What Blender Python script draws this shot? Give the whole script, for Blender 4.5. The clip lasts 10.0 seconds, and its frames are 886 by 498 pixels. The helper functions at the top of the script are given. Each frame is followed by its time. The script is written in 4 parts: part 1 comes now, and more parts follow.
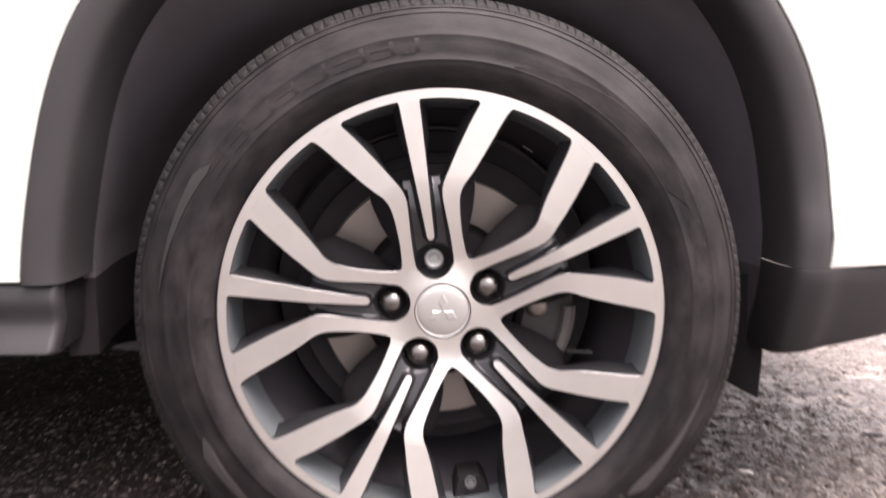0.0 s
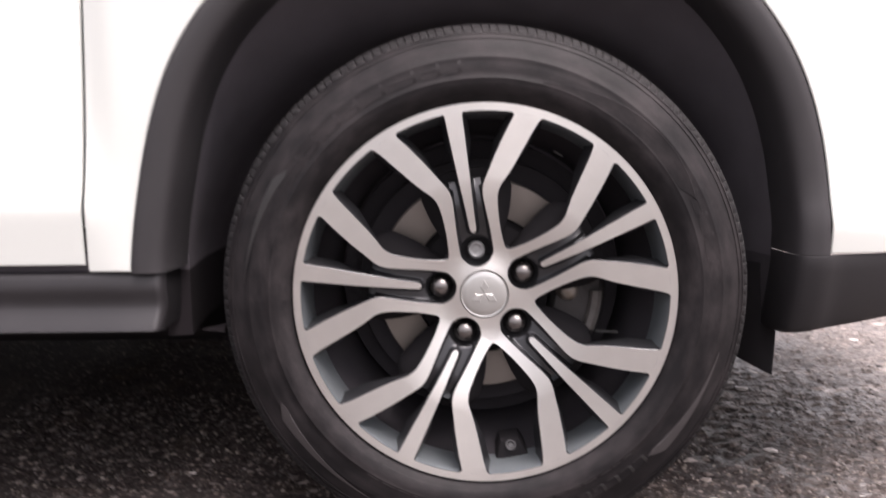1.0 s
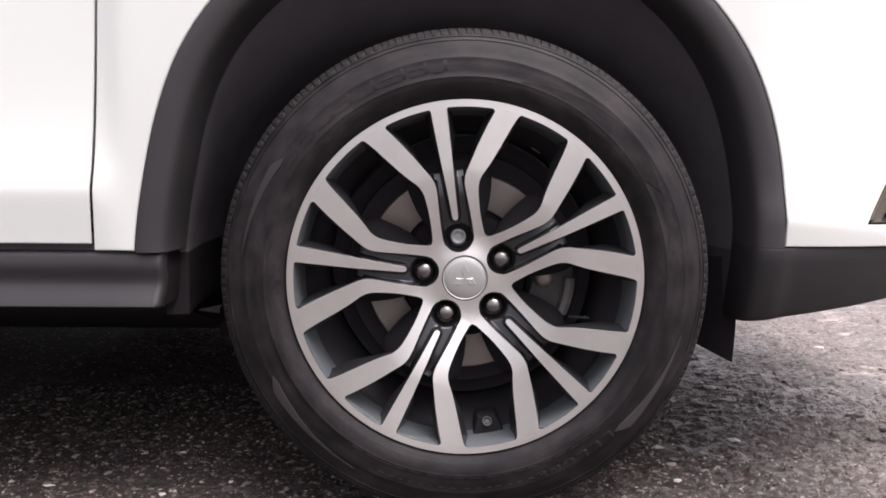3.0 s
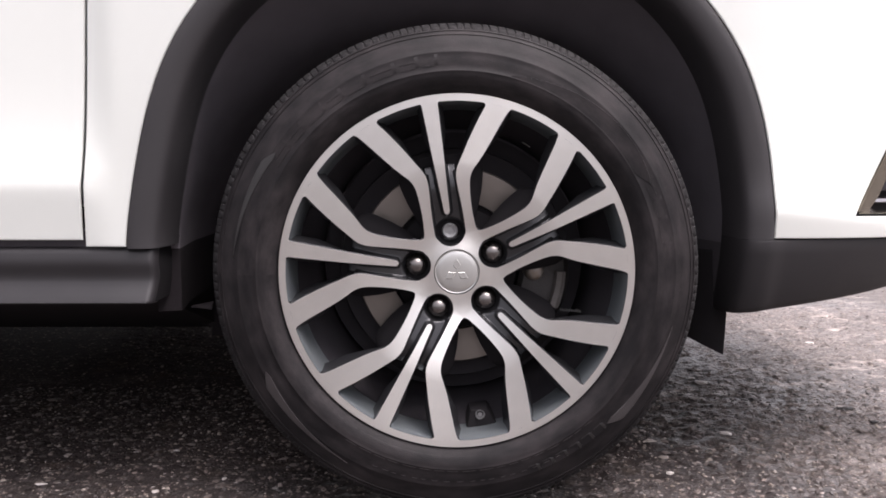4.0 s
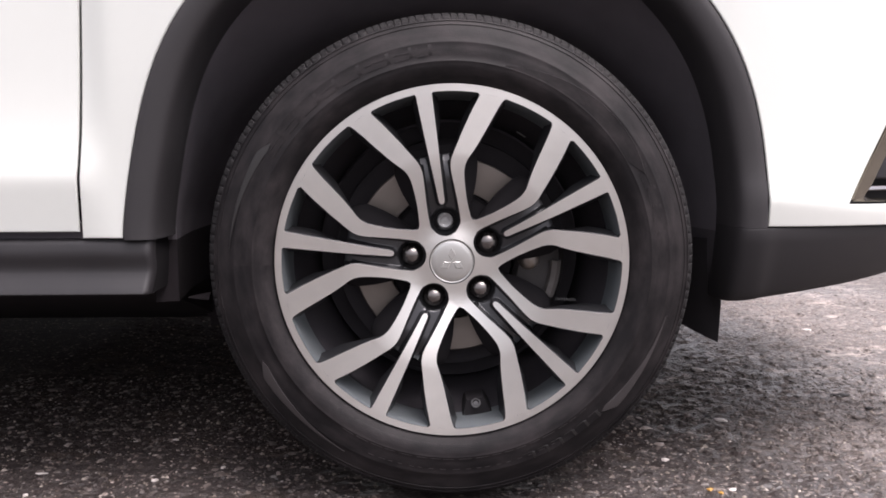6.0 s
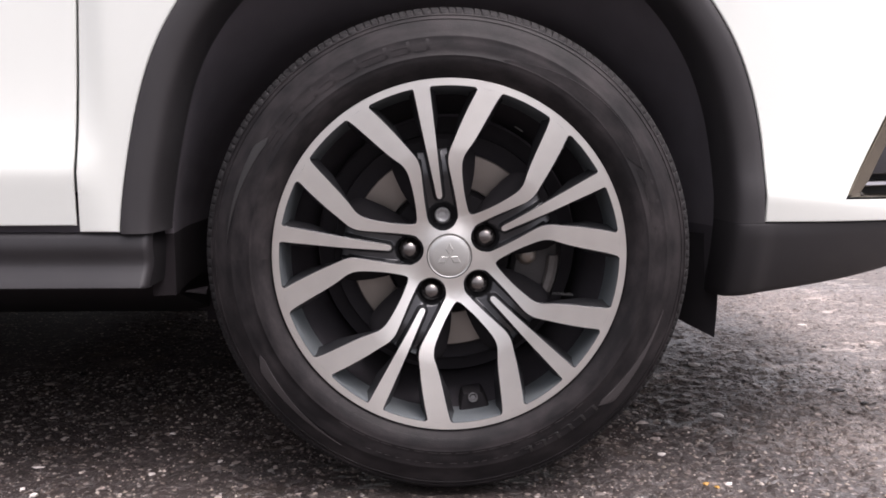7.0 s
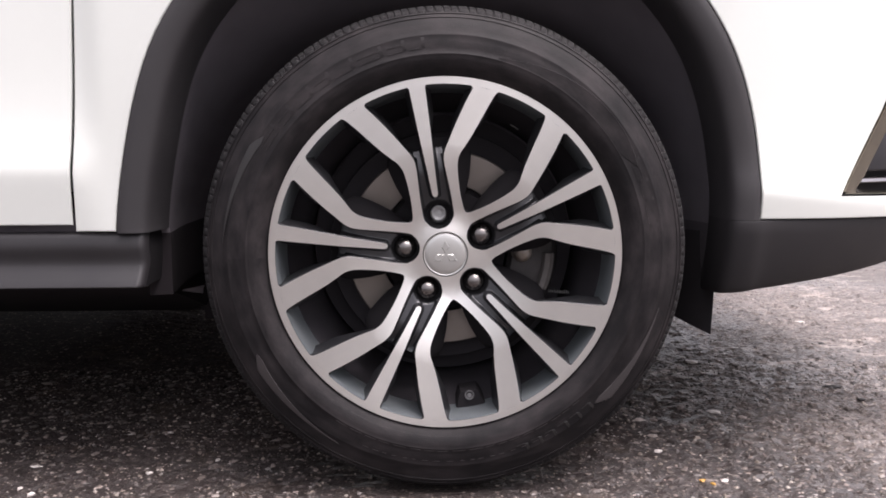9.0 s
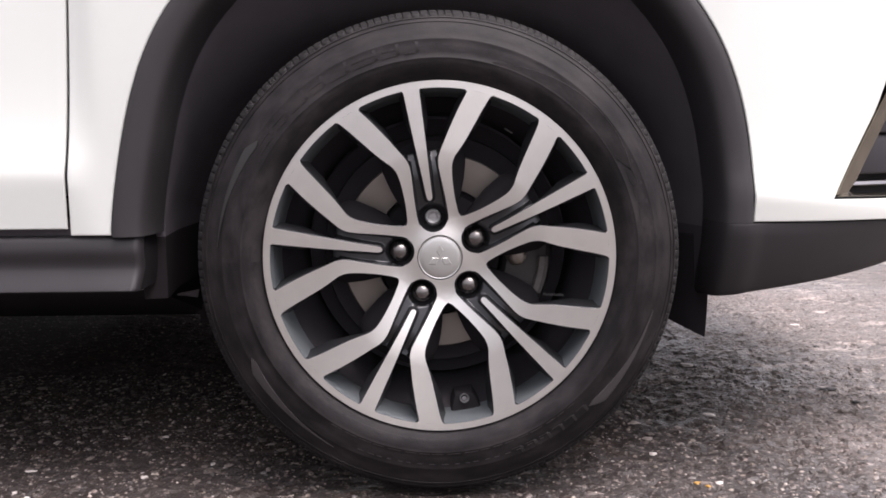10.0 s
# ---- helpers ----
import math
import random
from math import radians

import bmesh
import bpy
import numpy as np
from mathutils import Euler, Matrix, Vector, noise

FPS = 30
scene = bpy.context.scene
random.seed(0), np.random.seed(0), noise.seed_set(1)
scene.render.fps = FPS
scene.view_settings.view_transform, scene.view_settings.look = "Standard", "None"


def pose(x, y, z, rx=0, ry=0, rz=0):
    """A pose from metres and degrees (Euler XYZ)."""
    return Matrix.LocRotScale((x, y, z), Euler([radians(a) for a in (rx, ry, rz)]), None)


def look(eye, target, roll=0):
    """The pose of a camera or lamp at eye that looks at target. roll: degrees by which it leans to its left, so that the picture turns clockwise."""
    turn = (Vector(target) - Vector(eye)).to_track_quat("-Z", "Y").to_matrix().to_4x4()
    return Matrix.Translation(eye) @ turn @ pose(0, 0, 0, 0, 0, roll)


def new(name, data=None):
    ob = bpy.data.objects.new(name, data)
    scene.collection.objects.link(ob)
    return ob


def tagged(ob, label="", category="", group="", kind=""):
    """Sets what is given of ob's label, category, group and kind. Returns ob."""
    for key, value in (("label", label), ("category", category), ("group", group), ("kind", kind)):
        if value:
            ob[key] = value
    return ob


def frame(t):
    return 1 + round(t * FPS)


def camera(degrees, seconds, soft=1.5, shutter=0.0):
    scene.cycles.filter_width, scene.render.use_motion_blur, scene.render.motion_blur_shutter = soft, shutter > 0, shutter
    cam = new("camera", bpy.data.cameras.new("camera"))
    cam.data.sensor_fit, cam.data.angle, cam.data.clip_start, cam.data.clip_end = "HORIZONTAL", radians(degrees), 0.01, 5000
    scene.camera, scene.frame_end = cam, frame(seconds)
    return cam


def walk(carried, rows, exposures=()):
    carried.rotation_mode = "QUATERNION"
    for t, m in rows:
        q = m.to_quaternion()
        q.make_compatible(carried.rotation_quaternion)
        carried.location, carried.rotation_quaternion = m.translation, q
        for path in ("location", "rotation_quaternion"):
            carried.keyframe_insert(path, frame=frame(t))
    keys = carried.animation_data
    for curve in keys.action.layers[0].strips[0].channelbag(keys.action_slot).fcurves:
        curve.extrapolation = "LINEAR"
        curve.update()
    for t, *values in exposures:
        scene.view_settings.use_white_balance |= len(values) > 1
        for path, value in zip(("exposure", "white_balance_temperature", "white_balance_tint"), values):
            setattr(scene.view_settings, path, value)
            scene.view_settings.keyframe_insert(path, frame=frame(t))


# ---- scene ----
cam = camera(56.7, 10.0, soft=1.7, shutter=0.7)
PATH = [
    (0, (-0.049, -0.871, 0.546), (0.059, 1.104, 0.25), 0.3),
    (0.1, (-0.0434, -0.8958, 0.5452), (0.049, 1.0773, 0.2317), 0.16),
    (0.2, (-0.0412, -0.918, 0.5421), (0.0275, 1.0545, 0.2192), 0.17),
    (0.3, (-0.0456, -0.9377, 0.5353), (0.0094, 1.0365, 0.22), 0.54),
    (0.4, (-0.0413, -0.9559, 0.538), (-0.0099, 1.0198, 0.2284), 0.69),
    (0.5, (-0.043, -0.971, 0.54), (-0.02, 1.005, 0.233), 0.5),
    (0.6, (-0.041, -0.9859, 0.5397), (-0.0217, 0.9905, 0.2337), 0.32),
    (0.7, (-0.0293, -0.9927, 0.5372), (-0.0265, 0.9852, 0.2407), 0.26),
    (0.8, (-0.0288, -1.0066, 0.5283), (-0.0424, 0.9736, 0.2485), -0.35),
    (0.9, (-0.04, -1.0124, 0.529), (-0.0537, 0.9692, 0.2589), -0.35),
    (1, (-0.039, -1.021, 0.539), (-0.065, 0.962, 0.278), -0.8),
    (1.1, (-0.035, -1.0334, 0.5283), (-0.0759, 0.9542, 0.3094), -1.22),
    (1.2, (-0.037, -1.0411, 0.53), (-0.0792, 0.9479, 0.3246), -1.6),
    (1.3, (-0.0305, -1.0508, 0.5281), (-0.0812, 0.9376, 0.3191), -1.83),
    (1.4, (-0.0352, -1.0598, 0.5255), (-0.0711, 0.9284, 0.312), -1.67),
    (1.5, (-0.033, -1.066, 0.529), (-0.065, 0.921, 0.309), -1.6),
    (1.6, (-0.0332, -1.0745, 0.5236), (-0.0548, 0.9152, 0.3213), -1.63),
    (1.7, (-0.0288, -1.0809, 0.5191), (-0.053, 0.9103, 0.3328), -1.76),
    (1.8, (-0.0324, -1.0875, 0.5192), (-0.0531, 0.904, 0.336), -1.79),
    (1.9, (-0.0348, -1.0913, 0.52), (-0.0564, 0.9, 0.3348), -1.63),
    (2, (-0.038, -1.096, 0.523), (-0.053, 0.894, 0.322), -1.5),
    (2.1, (-0.0371, -1.1001, 0.516), (-0.0492, 0.8892, 0.3105), -1.53),
    (2.2, (-0.0366, -1.1017, 0.5167), (-0.0463, 0.8856, 0.2924), -1.34),
    (2.3, (-0.0373, -1.1013, 0.5164), (-0.0425, 0.8852, 0.2845), -1.15),
    (2.4, (-0.0371, -1.1011, 0.5058), (-0.0386, 0.8872, 0.29), -0.94),
    (2.5, (-0.04, -1.104, 0.506), (-0.037, 0.884, 0.286), -0.3),
    (2.6, (-0.0377, -1.1043, 0.5028), (-0.0397, 0.8833, 0.2805), 0.27),
    (2.7, (-0.04, -1.1043, 0.4978), (-0.0381, 0.8839, 0.2806), 0.7),
    (2.8, (-0.0383, -1.1037, 0.493), (-0.0365, 0.8854, 0.2845), 0.84),
    (3, (-0.038, -1.105, 0.501), (-0.025, 0.884, 0.292), 0.4),
    (3.2, (-0.0351, -1.113, 0.4964), (-0.0208, 0.8774, 0.3008), 0.31),
    (4.3, (-0.0393, -1.1074, 0.4883), (-0.0014, 0.8813, 0.2794), -0.01),
    (4.5, (-0.038, -1.106, 0.493), (-0.006, 0.882, 0.271), 0.1),
    (5, (-0.031, -1.111, 0.494), (0.001, 0.876, 0.262), -0.1),
    (5.5, (-0.032, -1.113, 0.495), (0.0, 0.873, 0.262), -0.3),
    (5.7, (-0.0305, -1.1144, 0.4928), (0.0001, 0.8722, 0.2636), -0.27),
    (6.8, (-0.0309, -1.1163, 0.4905), (0.0071, 0.8692, 0.2528), -0.11),
    (7, (-0.032, -1.116, 0.491), (0.008, 0.869, 0.249), -0.1),
    (7.5, (-0.031, -1.116, 0.492), (0.01, 0.869, 0.245), -0.1),
    (8, (-0.03, -1.117, 0.49), (0.01, 0.867, 0.246), -0.2),
    (8.5, (-0.028, -1.116, 0.491), (0.01, 0.868, 0.245), -0.2),
    (9, (-0.027, -1.118, 0.491), (0.014, 0.866, 0.245), -0.3),
    (9.5, (-0.025, -1.119, 0.491), (0.019, 0.865, 0.248), -0.3),
    (10, (-0.024, -1.121, 0.489), (0.025, 0.864, 0.255), -0.4),
]
walk(cam, [(t, look(eye, target, roll)) for t, eye, target, roll in PATH],
     [(0, 1.86, 6950, 22), (0.5, 1.62, 6850, 21.5), (1, 1.34, 6720, 20.5), (2, 1.13, 6550, 19.5), (3, 1.06, 6550, 19.5), (10, 1.02, 6550, 19.5)])

# ---- light ----
world = bpy.data.worlds.new("overcast_sky")
scene.world = world
world.use_nodes = True
wn, wl = world.node_tree.nodes, world.node_tree.links
sky = wn.new("ShaderNodeTexSky")
sky.sky_type, sky.sun_disc = "NISHITA", False
sky.sun_elevation, sky.sun_rotation = radians(68.7), radians(121.0)
sky.air_density, sky.dust_density, sky.ozone_density = 1.0, 4.0, 1.0
veil = wn.new("ShaderNodeHueSaturation")
veil.inputs["Saturation"].default_value = 0.18
wl.new(sky.outputs["Color"], veil.inputs["Color"])
# a thin overcast dome, brightest overhead
way = wn.new("ShaderNodeTexCoord")
high = wn.new("ShaderNodeSeparateXYZ")
wl.new(way.outputs["Generated"], high.inputs["Vector"])
dome = wn.new("ShaderNodeMapRange")
dome.inputs["To Min"].default_value, dome.inputs["To Max"].default_value = 0.55, 1.50
wl.new(high.outputs["Z"], dome.inputs["Value"])
shade = wn.new("ShaderNodeVectorMath")
shade.operation = "SCALE"
wl.new(veil.outputs["Color"], shade.inputs[0])
wl.new(dome.outputs["Result"], shade.inputs["Scale"])
wl.new(shade.outputs["Vector"], wn["Background"].inputs["Color"])
wn["Background"].inputs["Strength"].default_value = 0.15
sun = new("sun", bpy.data.lights.new("sun", "SUN"))
sun.data.energy, sun.data.angle, sun.data.color = 1.6, radians(48), (1.0, 0.97, 0.94)
sun.matrix_world = look((1.5, -0.9, 4.5), (0, 0, 0))


# ---- materials ----
def material(name, color, rough=0.5, metal=0.0, coat=0.0, vary=0.0, scale=8.0, fine=0.0, fine_scale=300.0, tint=None, tint_scale=3.0,
             tint_low=0.5, tint_high=0.7, rough_vary=0.0, spec=0.5):
    """A principled surface: base colour with soft patches (vary, scale), a second tint in blotches, and fine relief."""
    m = bpy.data.materials.new(name)
    m.use_nodes = True
    n, l = m.node_tree.nodes, m.node_tree.links
    b = n["Principled BSDF"]
    b.inputs["Roughness"].default_value, b.inputs["Metallic"].default_value = rough, metal
    b.inputs["Coat Weight"].default_value, b.inputs["Coat Roughness"].default_value = coat, 0.06
    b.inputs["Specular IOR Level"].default_value = spec
    b.inputs["Base Color"].default_value = (*color, 1)
    where = n.new("ShaderNodeTexCoord")
    out = None
    if vary:
        t = n.new("ShaderNodeTexNoise")
        t.inputs["Scale"].default_value, t.inputs["Detail"].default_value = scale, 6
        l.new(where.outputs["Object"], t.inputs["Vector"])
        mix = n.new("ShaderNodeMix")
        mix.data_type = "RGBA"
        mix.inputs["A"].default_value = (*[c * (1 - vary) for c in color], 1)
        mix.inputs["B"].default_value = (*[min(1, c * (1 + vary)) for c in color], 1)
        l.new(t.outputs["Fac"], mix.inputs["Factor"])
        out = mix.outputs["Result"]
        if rough_vary:
            r = n.new("ShaderNodeMapRange")
            r.inputs["From Min"].default_value, r.inputs["From Max"].default_value = 0.3, 0.7
            r.inputs["To Min"].default_value, r.inputs["To Max"].default_value = rough - rough_vary, rough + rough_vary
            l.new(t.outputs["Fac"], r.inputs["Value"])
            l.new(r.outputs["Result"], b.inputs["Roughness"])
    if tint:
        t = n.new("ShaderNodeTexNoise")
        t.inputs["Scale"].default_value, t.inputs["Detail"].default_value, t.inputs["Roughness"].default_value = tint_scale, 8, 0.65
        l.new(where.outputs["Object"], t.inputs["Vector"])
        r = n.new("ShaderNodeMapRange")
        r.inputs["From Min"].default_value, r.inputs["From Max"].default_value = tint_low, tint_high
        l.new(t.outputs["Fac"], r.inputs["Value"])
        mix = n.new("ShaderNodeMix")
        mix.data_type = "RGBA"
        mix.inputs["A"].default_value, mix.inputs["B"].default_value = (*color, 1), (*tint, 1)
        l.new(r.outputs["Result"], mix.inputs["Factor"])
        if out:
            l.new(out, mix.inputs["A"])
        out = mix.outputs["Result"]
    if out:
        l.new(out, b.inputs["Base Color"])
    if fine:
        t = n.new("ShaderNodeTexNoise")
        t.inputs["Scale"].default_value, t.inputs["Detail"].default_value = fine_scale, 4
        l.new(where.outputs["Object"], t.inputs["Vector"])
        bump = n.new("ShaderNodeBump")
        bump.inputs["Strength"].default_value, bump.inputs["Distance"].default_value = fine, 0.001
        l.new(t.outputs["Fac"], bump.inputs["Height"])
        l.new(bump.outputs["Normal"], b.inputs["Normal"])
    return m


def turned_metal(name, color, rough, stretch, groove, groove_scale):
    """Metal turned on a lathe about the y axis: fine rings, and gloss drawn out across them."""
    m = material(name, color, rough, 1.0, vary=0.06, scale=40)
    n, l = m.node_tree.nodes, m.node_tree.links
    b = n["Principled BSDF"]
    where = n.new("ShaderNodeTexCoord")
    flat = n.new("ShaderNodeVectorMath")
    flat.operation = "MULTIPLY"
    flat.inputs[1].default_value = (1, 0, 1)
    l.new(where.outputs["Object"], flat.inputs[0])
    turn = n.new("ShaderNodeVectorTransform")
    turn.vector_type, turn.convert_from, turn.convert_to = "VECTOR", "OBJECT", "WORLD"
    l.new(flat.outputs["Vector"], turn.inputs["Vector"])
    unit = n.new("ShaderNodeVectorMath")
    unit.operation = "NORMALIZE"
    l.new(turn.outputs["Vector"], unit.inputs[0])
    l.new(unit.outputs["Vector"], b.inputs["Tangent"])
    b.inputs["Anisotropic"].default_value = stretch
    far = n.new("ShaderNodeVectorMath")
    far.operation = "LENGTH"
    l.new(flat.outputs["Vector"], far.inputs[0])
    t = n.new("ShaderNodeTexNoise")
    t.noise_dimensions = "1D"
    t.inputs["Scale"].default_value, t.inputs["Detail"].default_value = groove_scale, 3
    l.new(far.outputs["Value"], t.inputs["W"])
    bump = n.new("ShaderNodeBump")
    bump.inputs["Strength"].default_value, bump.inputs["Distance"].default_value = groove, 0.0005
    l.new(t.outputs["Fac"], bump.inputs["Height"])
    l.new(bump.outputs["Normal"], b.inputs["Normal"])
    return m


WHITE = material("white_car_paint", (0.715, 0.735, 0.695), 0.32, coat=1.0, vary=0.015, scale=3, fine=0.02, fine_scale=160)
PLASTIC = material("grained_black_plastic", (0.0340, 0.0315, 0.0336), 0.6, spec=0.4, vary=0.2, scale=9, fine=0.25, fine_scale=900, rough_vary=0.08,
                   tint=(0.044, 0.0405, 0.0410), tint_scale=5, tint_low=0.55, tint_high=0.95)
SKIRT = material("satin_black_plastic", (0.022, 0.0200, 0.0218), 0.45, vary=0.25, scale=9, fine=0.2, fine_scale=900, rough_vary=0.08,
                 tint=(0.040, 0.036, 0.034), tint_scale=5, tint_low=0.55, tint_high=0.95)
VALANCE = material("matt_black_plastic", (0.0255, 0.0235, 0.0252), 0.62, spec=0.34, vary=0.2, scale=9, fine=0.25, fine_scale=900, rough_vary=0.08,
                   tint=(0.030, 0.0276, 0.0280), tint_scale=5, tint_low=0.55, tint_high=0.95)
LINER = material("black_liner_felt", (0.118, 0.107, 0.119), 0.95, spec=0.3, vary=0.25, scale=14, fine=0.7, fine_scale=500)
# darker copy of the liner for its shaded foot
LINER_SHADE = material("shaded_black_liner", (0.070, 0.063, 0.070), 0.9, spec=0.25, vary=0.25, scale=14, fine=0.3, fine_scale=500)
# rubber of the deflector; also near-black standing for shade on other parts
DEFLECTOR = material("black_rubber_and_shade", (0.015, 0.0135, 0.015), 0.85, spec=0.2, vary=0.3, scale=20, fine=0.2, fine_scale=500)
UNDER = material("underbody_coating", (0.021, 0.0176, 0.0196), 0.9, spec=0.2, vary=0.35, scale=6, fine=0.5, fine_scale=120)
TREAD = material("tread_rubber", (0.012, 0.0108, 0.0115), 0.75, vary=0.3, scale=30, fine=0.5, fine_scale=500, spec=0.3, tint=(0.024, 0.021, 0.020),
                 tint_scale=30, tint_low=0.5, tint_high=0.8)
ALLOY = turned_metal("machined_alloy", (0.81, 0.79, 0.757), 0.31, 0.8, 0.06, 1500)
# wheel barrel in two tones: paler where sky-lit, darker in unlit dusty depth
GREY = material("lit_grey_barrel_paint", (0.275, 0.305, 0.320), 0.30, 0.68, coat=0.35, vary=0.12, scale=35, fine=0.05, fine_scale=400)
BARREL = material("dusty_shaded_inner", (0.046, 0.042, 0.047), 0.75, vary=0.2, scale=30, fine=0.3, fine_scale=300, spec=0.25)
DARK = material("gunmetal_wheel_paint", (0.040, 0.0405, 0.044), 0.34, 0.55, coat=0.5, vary=0.15, scale=30, fine=0.05, fine_scale=400,
                tint=(0.06, 0.057, 0.054), tint_scale=25, tint_low=0.6, tint_high=0.9)
CAP = material("satin_silver_paint", (0.56, 0.555, 0.535), 0.34, 0.8, coat=0.3, vary=0.04, scale=60, fine=0.04, fine_scale=900)
NUT = material("smoked_chrome", (0.21, 0.195, 0.188), 0.26, 1.0, vary=0.1, scale=120)
LOCK = material("dull_zinc", (0.36, 0.36, 0.36), 0.5, 0.6, vary=0.3, scale=400, fine=0.5, fine_scale=900)
DISC = turned_metal("brake_iron", (0.29, 0.255, 0.232), 0.5, 0.4, 0.4, 700)
CAST = material("cast_iron", (0.30, 0.27, 0.245), 0.38, 0.4, vary=0.35, scale=40, fine=0.6, fine_scale=300, tint=(0.22, 0.15, 0.10), tint_scale=30)
IRON = material("sooty_cast_iron", (0.050, 0.046, 0.046), 0.55, 0.2, vary=0.35, scale=40, fine=0.6, fine_scale=300)
VALVE = material("dusty_black_rubber", (0.11, 0.108, 0.11), 0.3, vary=0.2, scale=300)
SCALE = material("scaled_iron", (0.13, 0.118, 0.112), 0.6, 0.2, vary=0.4, scale=60, fine=0.6, fine_scale=300)
CHROME = material("chrome_trim", (0.27, 0.235, 0.185), 0.2, 1.0, vary=0.3, scale=25)
SATIN = material("satin_chrome", (0.40, 0.385, 0.40), 0.3, 1.0, vary=0.05, scale=40)
GLOSS = material("dark_lamp_plastic", (0.020, 0.018, 0.021), 0.5, spec=0.3, vary=0.2, scale=30)
PALE = material("pale_print", (0.17, 0.166, 0.162), 0.6, vary=0.1, scale=200)
# paler than the tyre: sky sheen put into the base colour
BAND = material("pale_sheen_rubber", (0.045, 0.040, 0.041), 0.38, vary=0.2, scale=40, fine=0.1, fine_scale=500)
LETTER = material("moulded_rubber", (0.017, 0.0155, 0.0155), 0.45, vary=0.2, scale=60, fine=0.2, fine_scale=700)


def asphalt():
    """Old wet asphalt: dark binder, worn stone tops, silt, and a film of water that fills the hollows."""
    m = bpy.data.materials.new("worn_wet_asphalt")
    m.use_nodes = True
    n, l = m.node_tree.nodes, m.node_tree.links
    b = n["Principled BSDF"]
    where = n.new("ShaderNodeTexCoord")
    drift = n.new("ShaderNodeMapping")
    drift.inputs["Rotation"].default_value = (0, 0, radians(-24))
    drift.inputs["Scale"].default_value = (0.30, 1.0, 1.0)
    drift.inputs["Location"].default_value = (1.9, -2.2, 0.0)
    l.new(where.outputs["Object"], drift.inputs["Vector"])

    def noise_at(scale, detail=6, rough=0.6, along=False):
        t = n.new("ShaderNodeTexNoise")
        t.inputs["Scale"].default_value, t.inputs["Detail"].default_value, t.inputs["Roughness"].default_value = scale, detail, rough
        l.new((drift.outputs["Vector"] if along else where.outputs["Object"]), t.inputs["Vector"])
        return t.outputs["Fac"]

    def ramp(value, lo, hi, a, c):
        r = n.new("ShaderNodeMapRange")
        for key, v in (("From Min", lo), ("From Max", hi), ("To Min", a), ("To Max", c)):
            r.inputs[key].default_value = v
        l.new(value, r.inputs["Value"])
        return r.outputs["Result"]

    def blend(fac, a, c):
        mix = n.new("ShaderNodeMix")
        mix.data_type = "RGBA"
        for key, v in (("A", a), ("B", c)):
            if isinstance(v, tuple):
                mix.inputs[key].default_value = (*v, 1)
            else:
                l.new(v, mix.inputs[key])
        l.new(fac, mix.inputs["Factor"])
        return mix.outputs["Result"]

    def calc(kind, a, c):
        k = n.new("ShaderNodeMath")
        k.operation = kind
        for socket, v in zip(k.inputs, (a, c)):
            if isinstance(v, (int, float)):
                socket.default_value = v
            else:
                l.new(v, socket)
        return k.outputs["Value"]

    def stones_at(scale):
        t = n.new("ShaderNodeTexVoronoi")
        t.inputs["Scale"].default_value = scale
        l.new(where.outputs["Object"], t.inputs["Vector"])
        tone = n.new("ShaderNodeSeparateColor")
        l.new(t.outputs["Color"], tone.inputs["Color"])
        return ramp(t.outputs["Distance"], 0.12, 0.55, 1, 0), tone.outputs["Red"]

    big, big_tone = stones_at(80)
    small, small_tone = stones_at(190)
    stone = blend(ramp(big_tone, 0.66, 1.0, 0, 1), (0.036, 0.0285, 0.0268), (0.36, 0.293, 0.260))
    chip = blend(ramp(small_tone, 0.70, 1.0, 0, 1), (0.033, 0.026, 0.0245), (0.44, 0.36, 0.32))
    binder = blend(noise_at(45), (0.018, 0.0138, 0.0136), (0.050, 0.0385, 0.0368))
    base = blend(ramp(big, 0.35, 0.7, 0, 0.85), blend(ramp(small, 0.4, 0.75, 0, 0.8), binder, chip), stone)
    # silt washed along the slope of the yard, rust-brown stains
    silt = noise_at(3.2, 9, 0.66, along=True)
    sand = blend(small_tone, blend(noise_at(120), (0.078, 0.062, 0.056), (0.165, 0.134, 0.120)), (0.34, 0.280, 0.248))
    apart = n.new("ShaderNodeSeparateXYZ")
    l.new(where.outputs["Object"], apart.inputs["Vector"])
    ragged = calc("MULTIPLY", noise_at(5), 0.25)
    # it lies thickest ahead of the wheel; its paleness also paints open light there
    lit_yard = ramp(calc("ADD", calc("ADD", apart.outputs["X"], calc("MULTIPLY", apart.outputs["Y"], 0.6)), ragged), 0.68, 1.02, 0.08, 1)
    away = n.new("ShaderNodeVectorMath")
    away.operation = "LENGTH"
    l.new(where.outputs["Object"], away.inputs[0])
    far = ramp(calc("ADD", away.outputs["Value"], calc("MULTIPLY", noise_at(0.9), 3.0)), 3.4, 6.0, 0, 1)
    lit_yard = calc("ADD", calc("MULTIPLY", lit_yard, ramp(far, 0, 1, 1, 0)), calc("MULTIPLY", far, 0.55))
    base = blend(calc("MULTIPLY", ramp(silt, 0.30, 0.56, 0.22, 0.66), lit_yard), base, sand)
    vein = ramp(calc("ABSOLUTE", calc("SUBTRACT", noise_at(2.1, 7, 0.6, along=True), 0.5), 0.0), 0.0, 0.020, 0.8, 0)
    vein = calc("MULTIPLY", calc("MULTIPLY", vein, ramp(noise_at(9, 4), 0.46, 0.58, 0, 1)), lit_yard)
    base = blend(vein, base, (0.47, 0.40, 0.36))
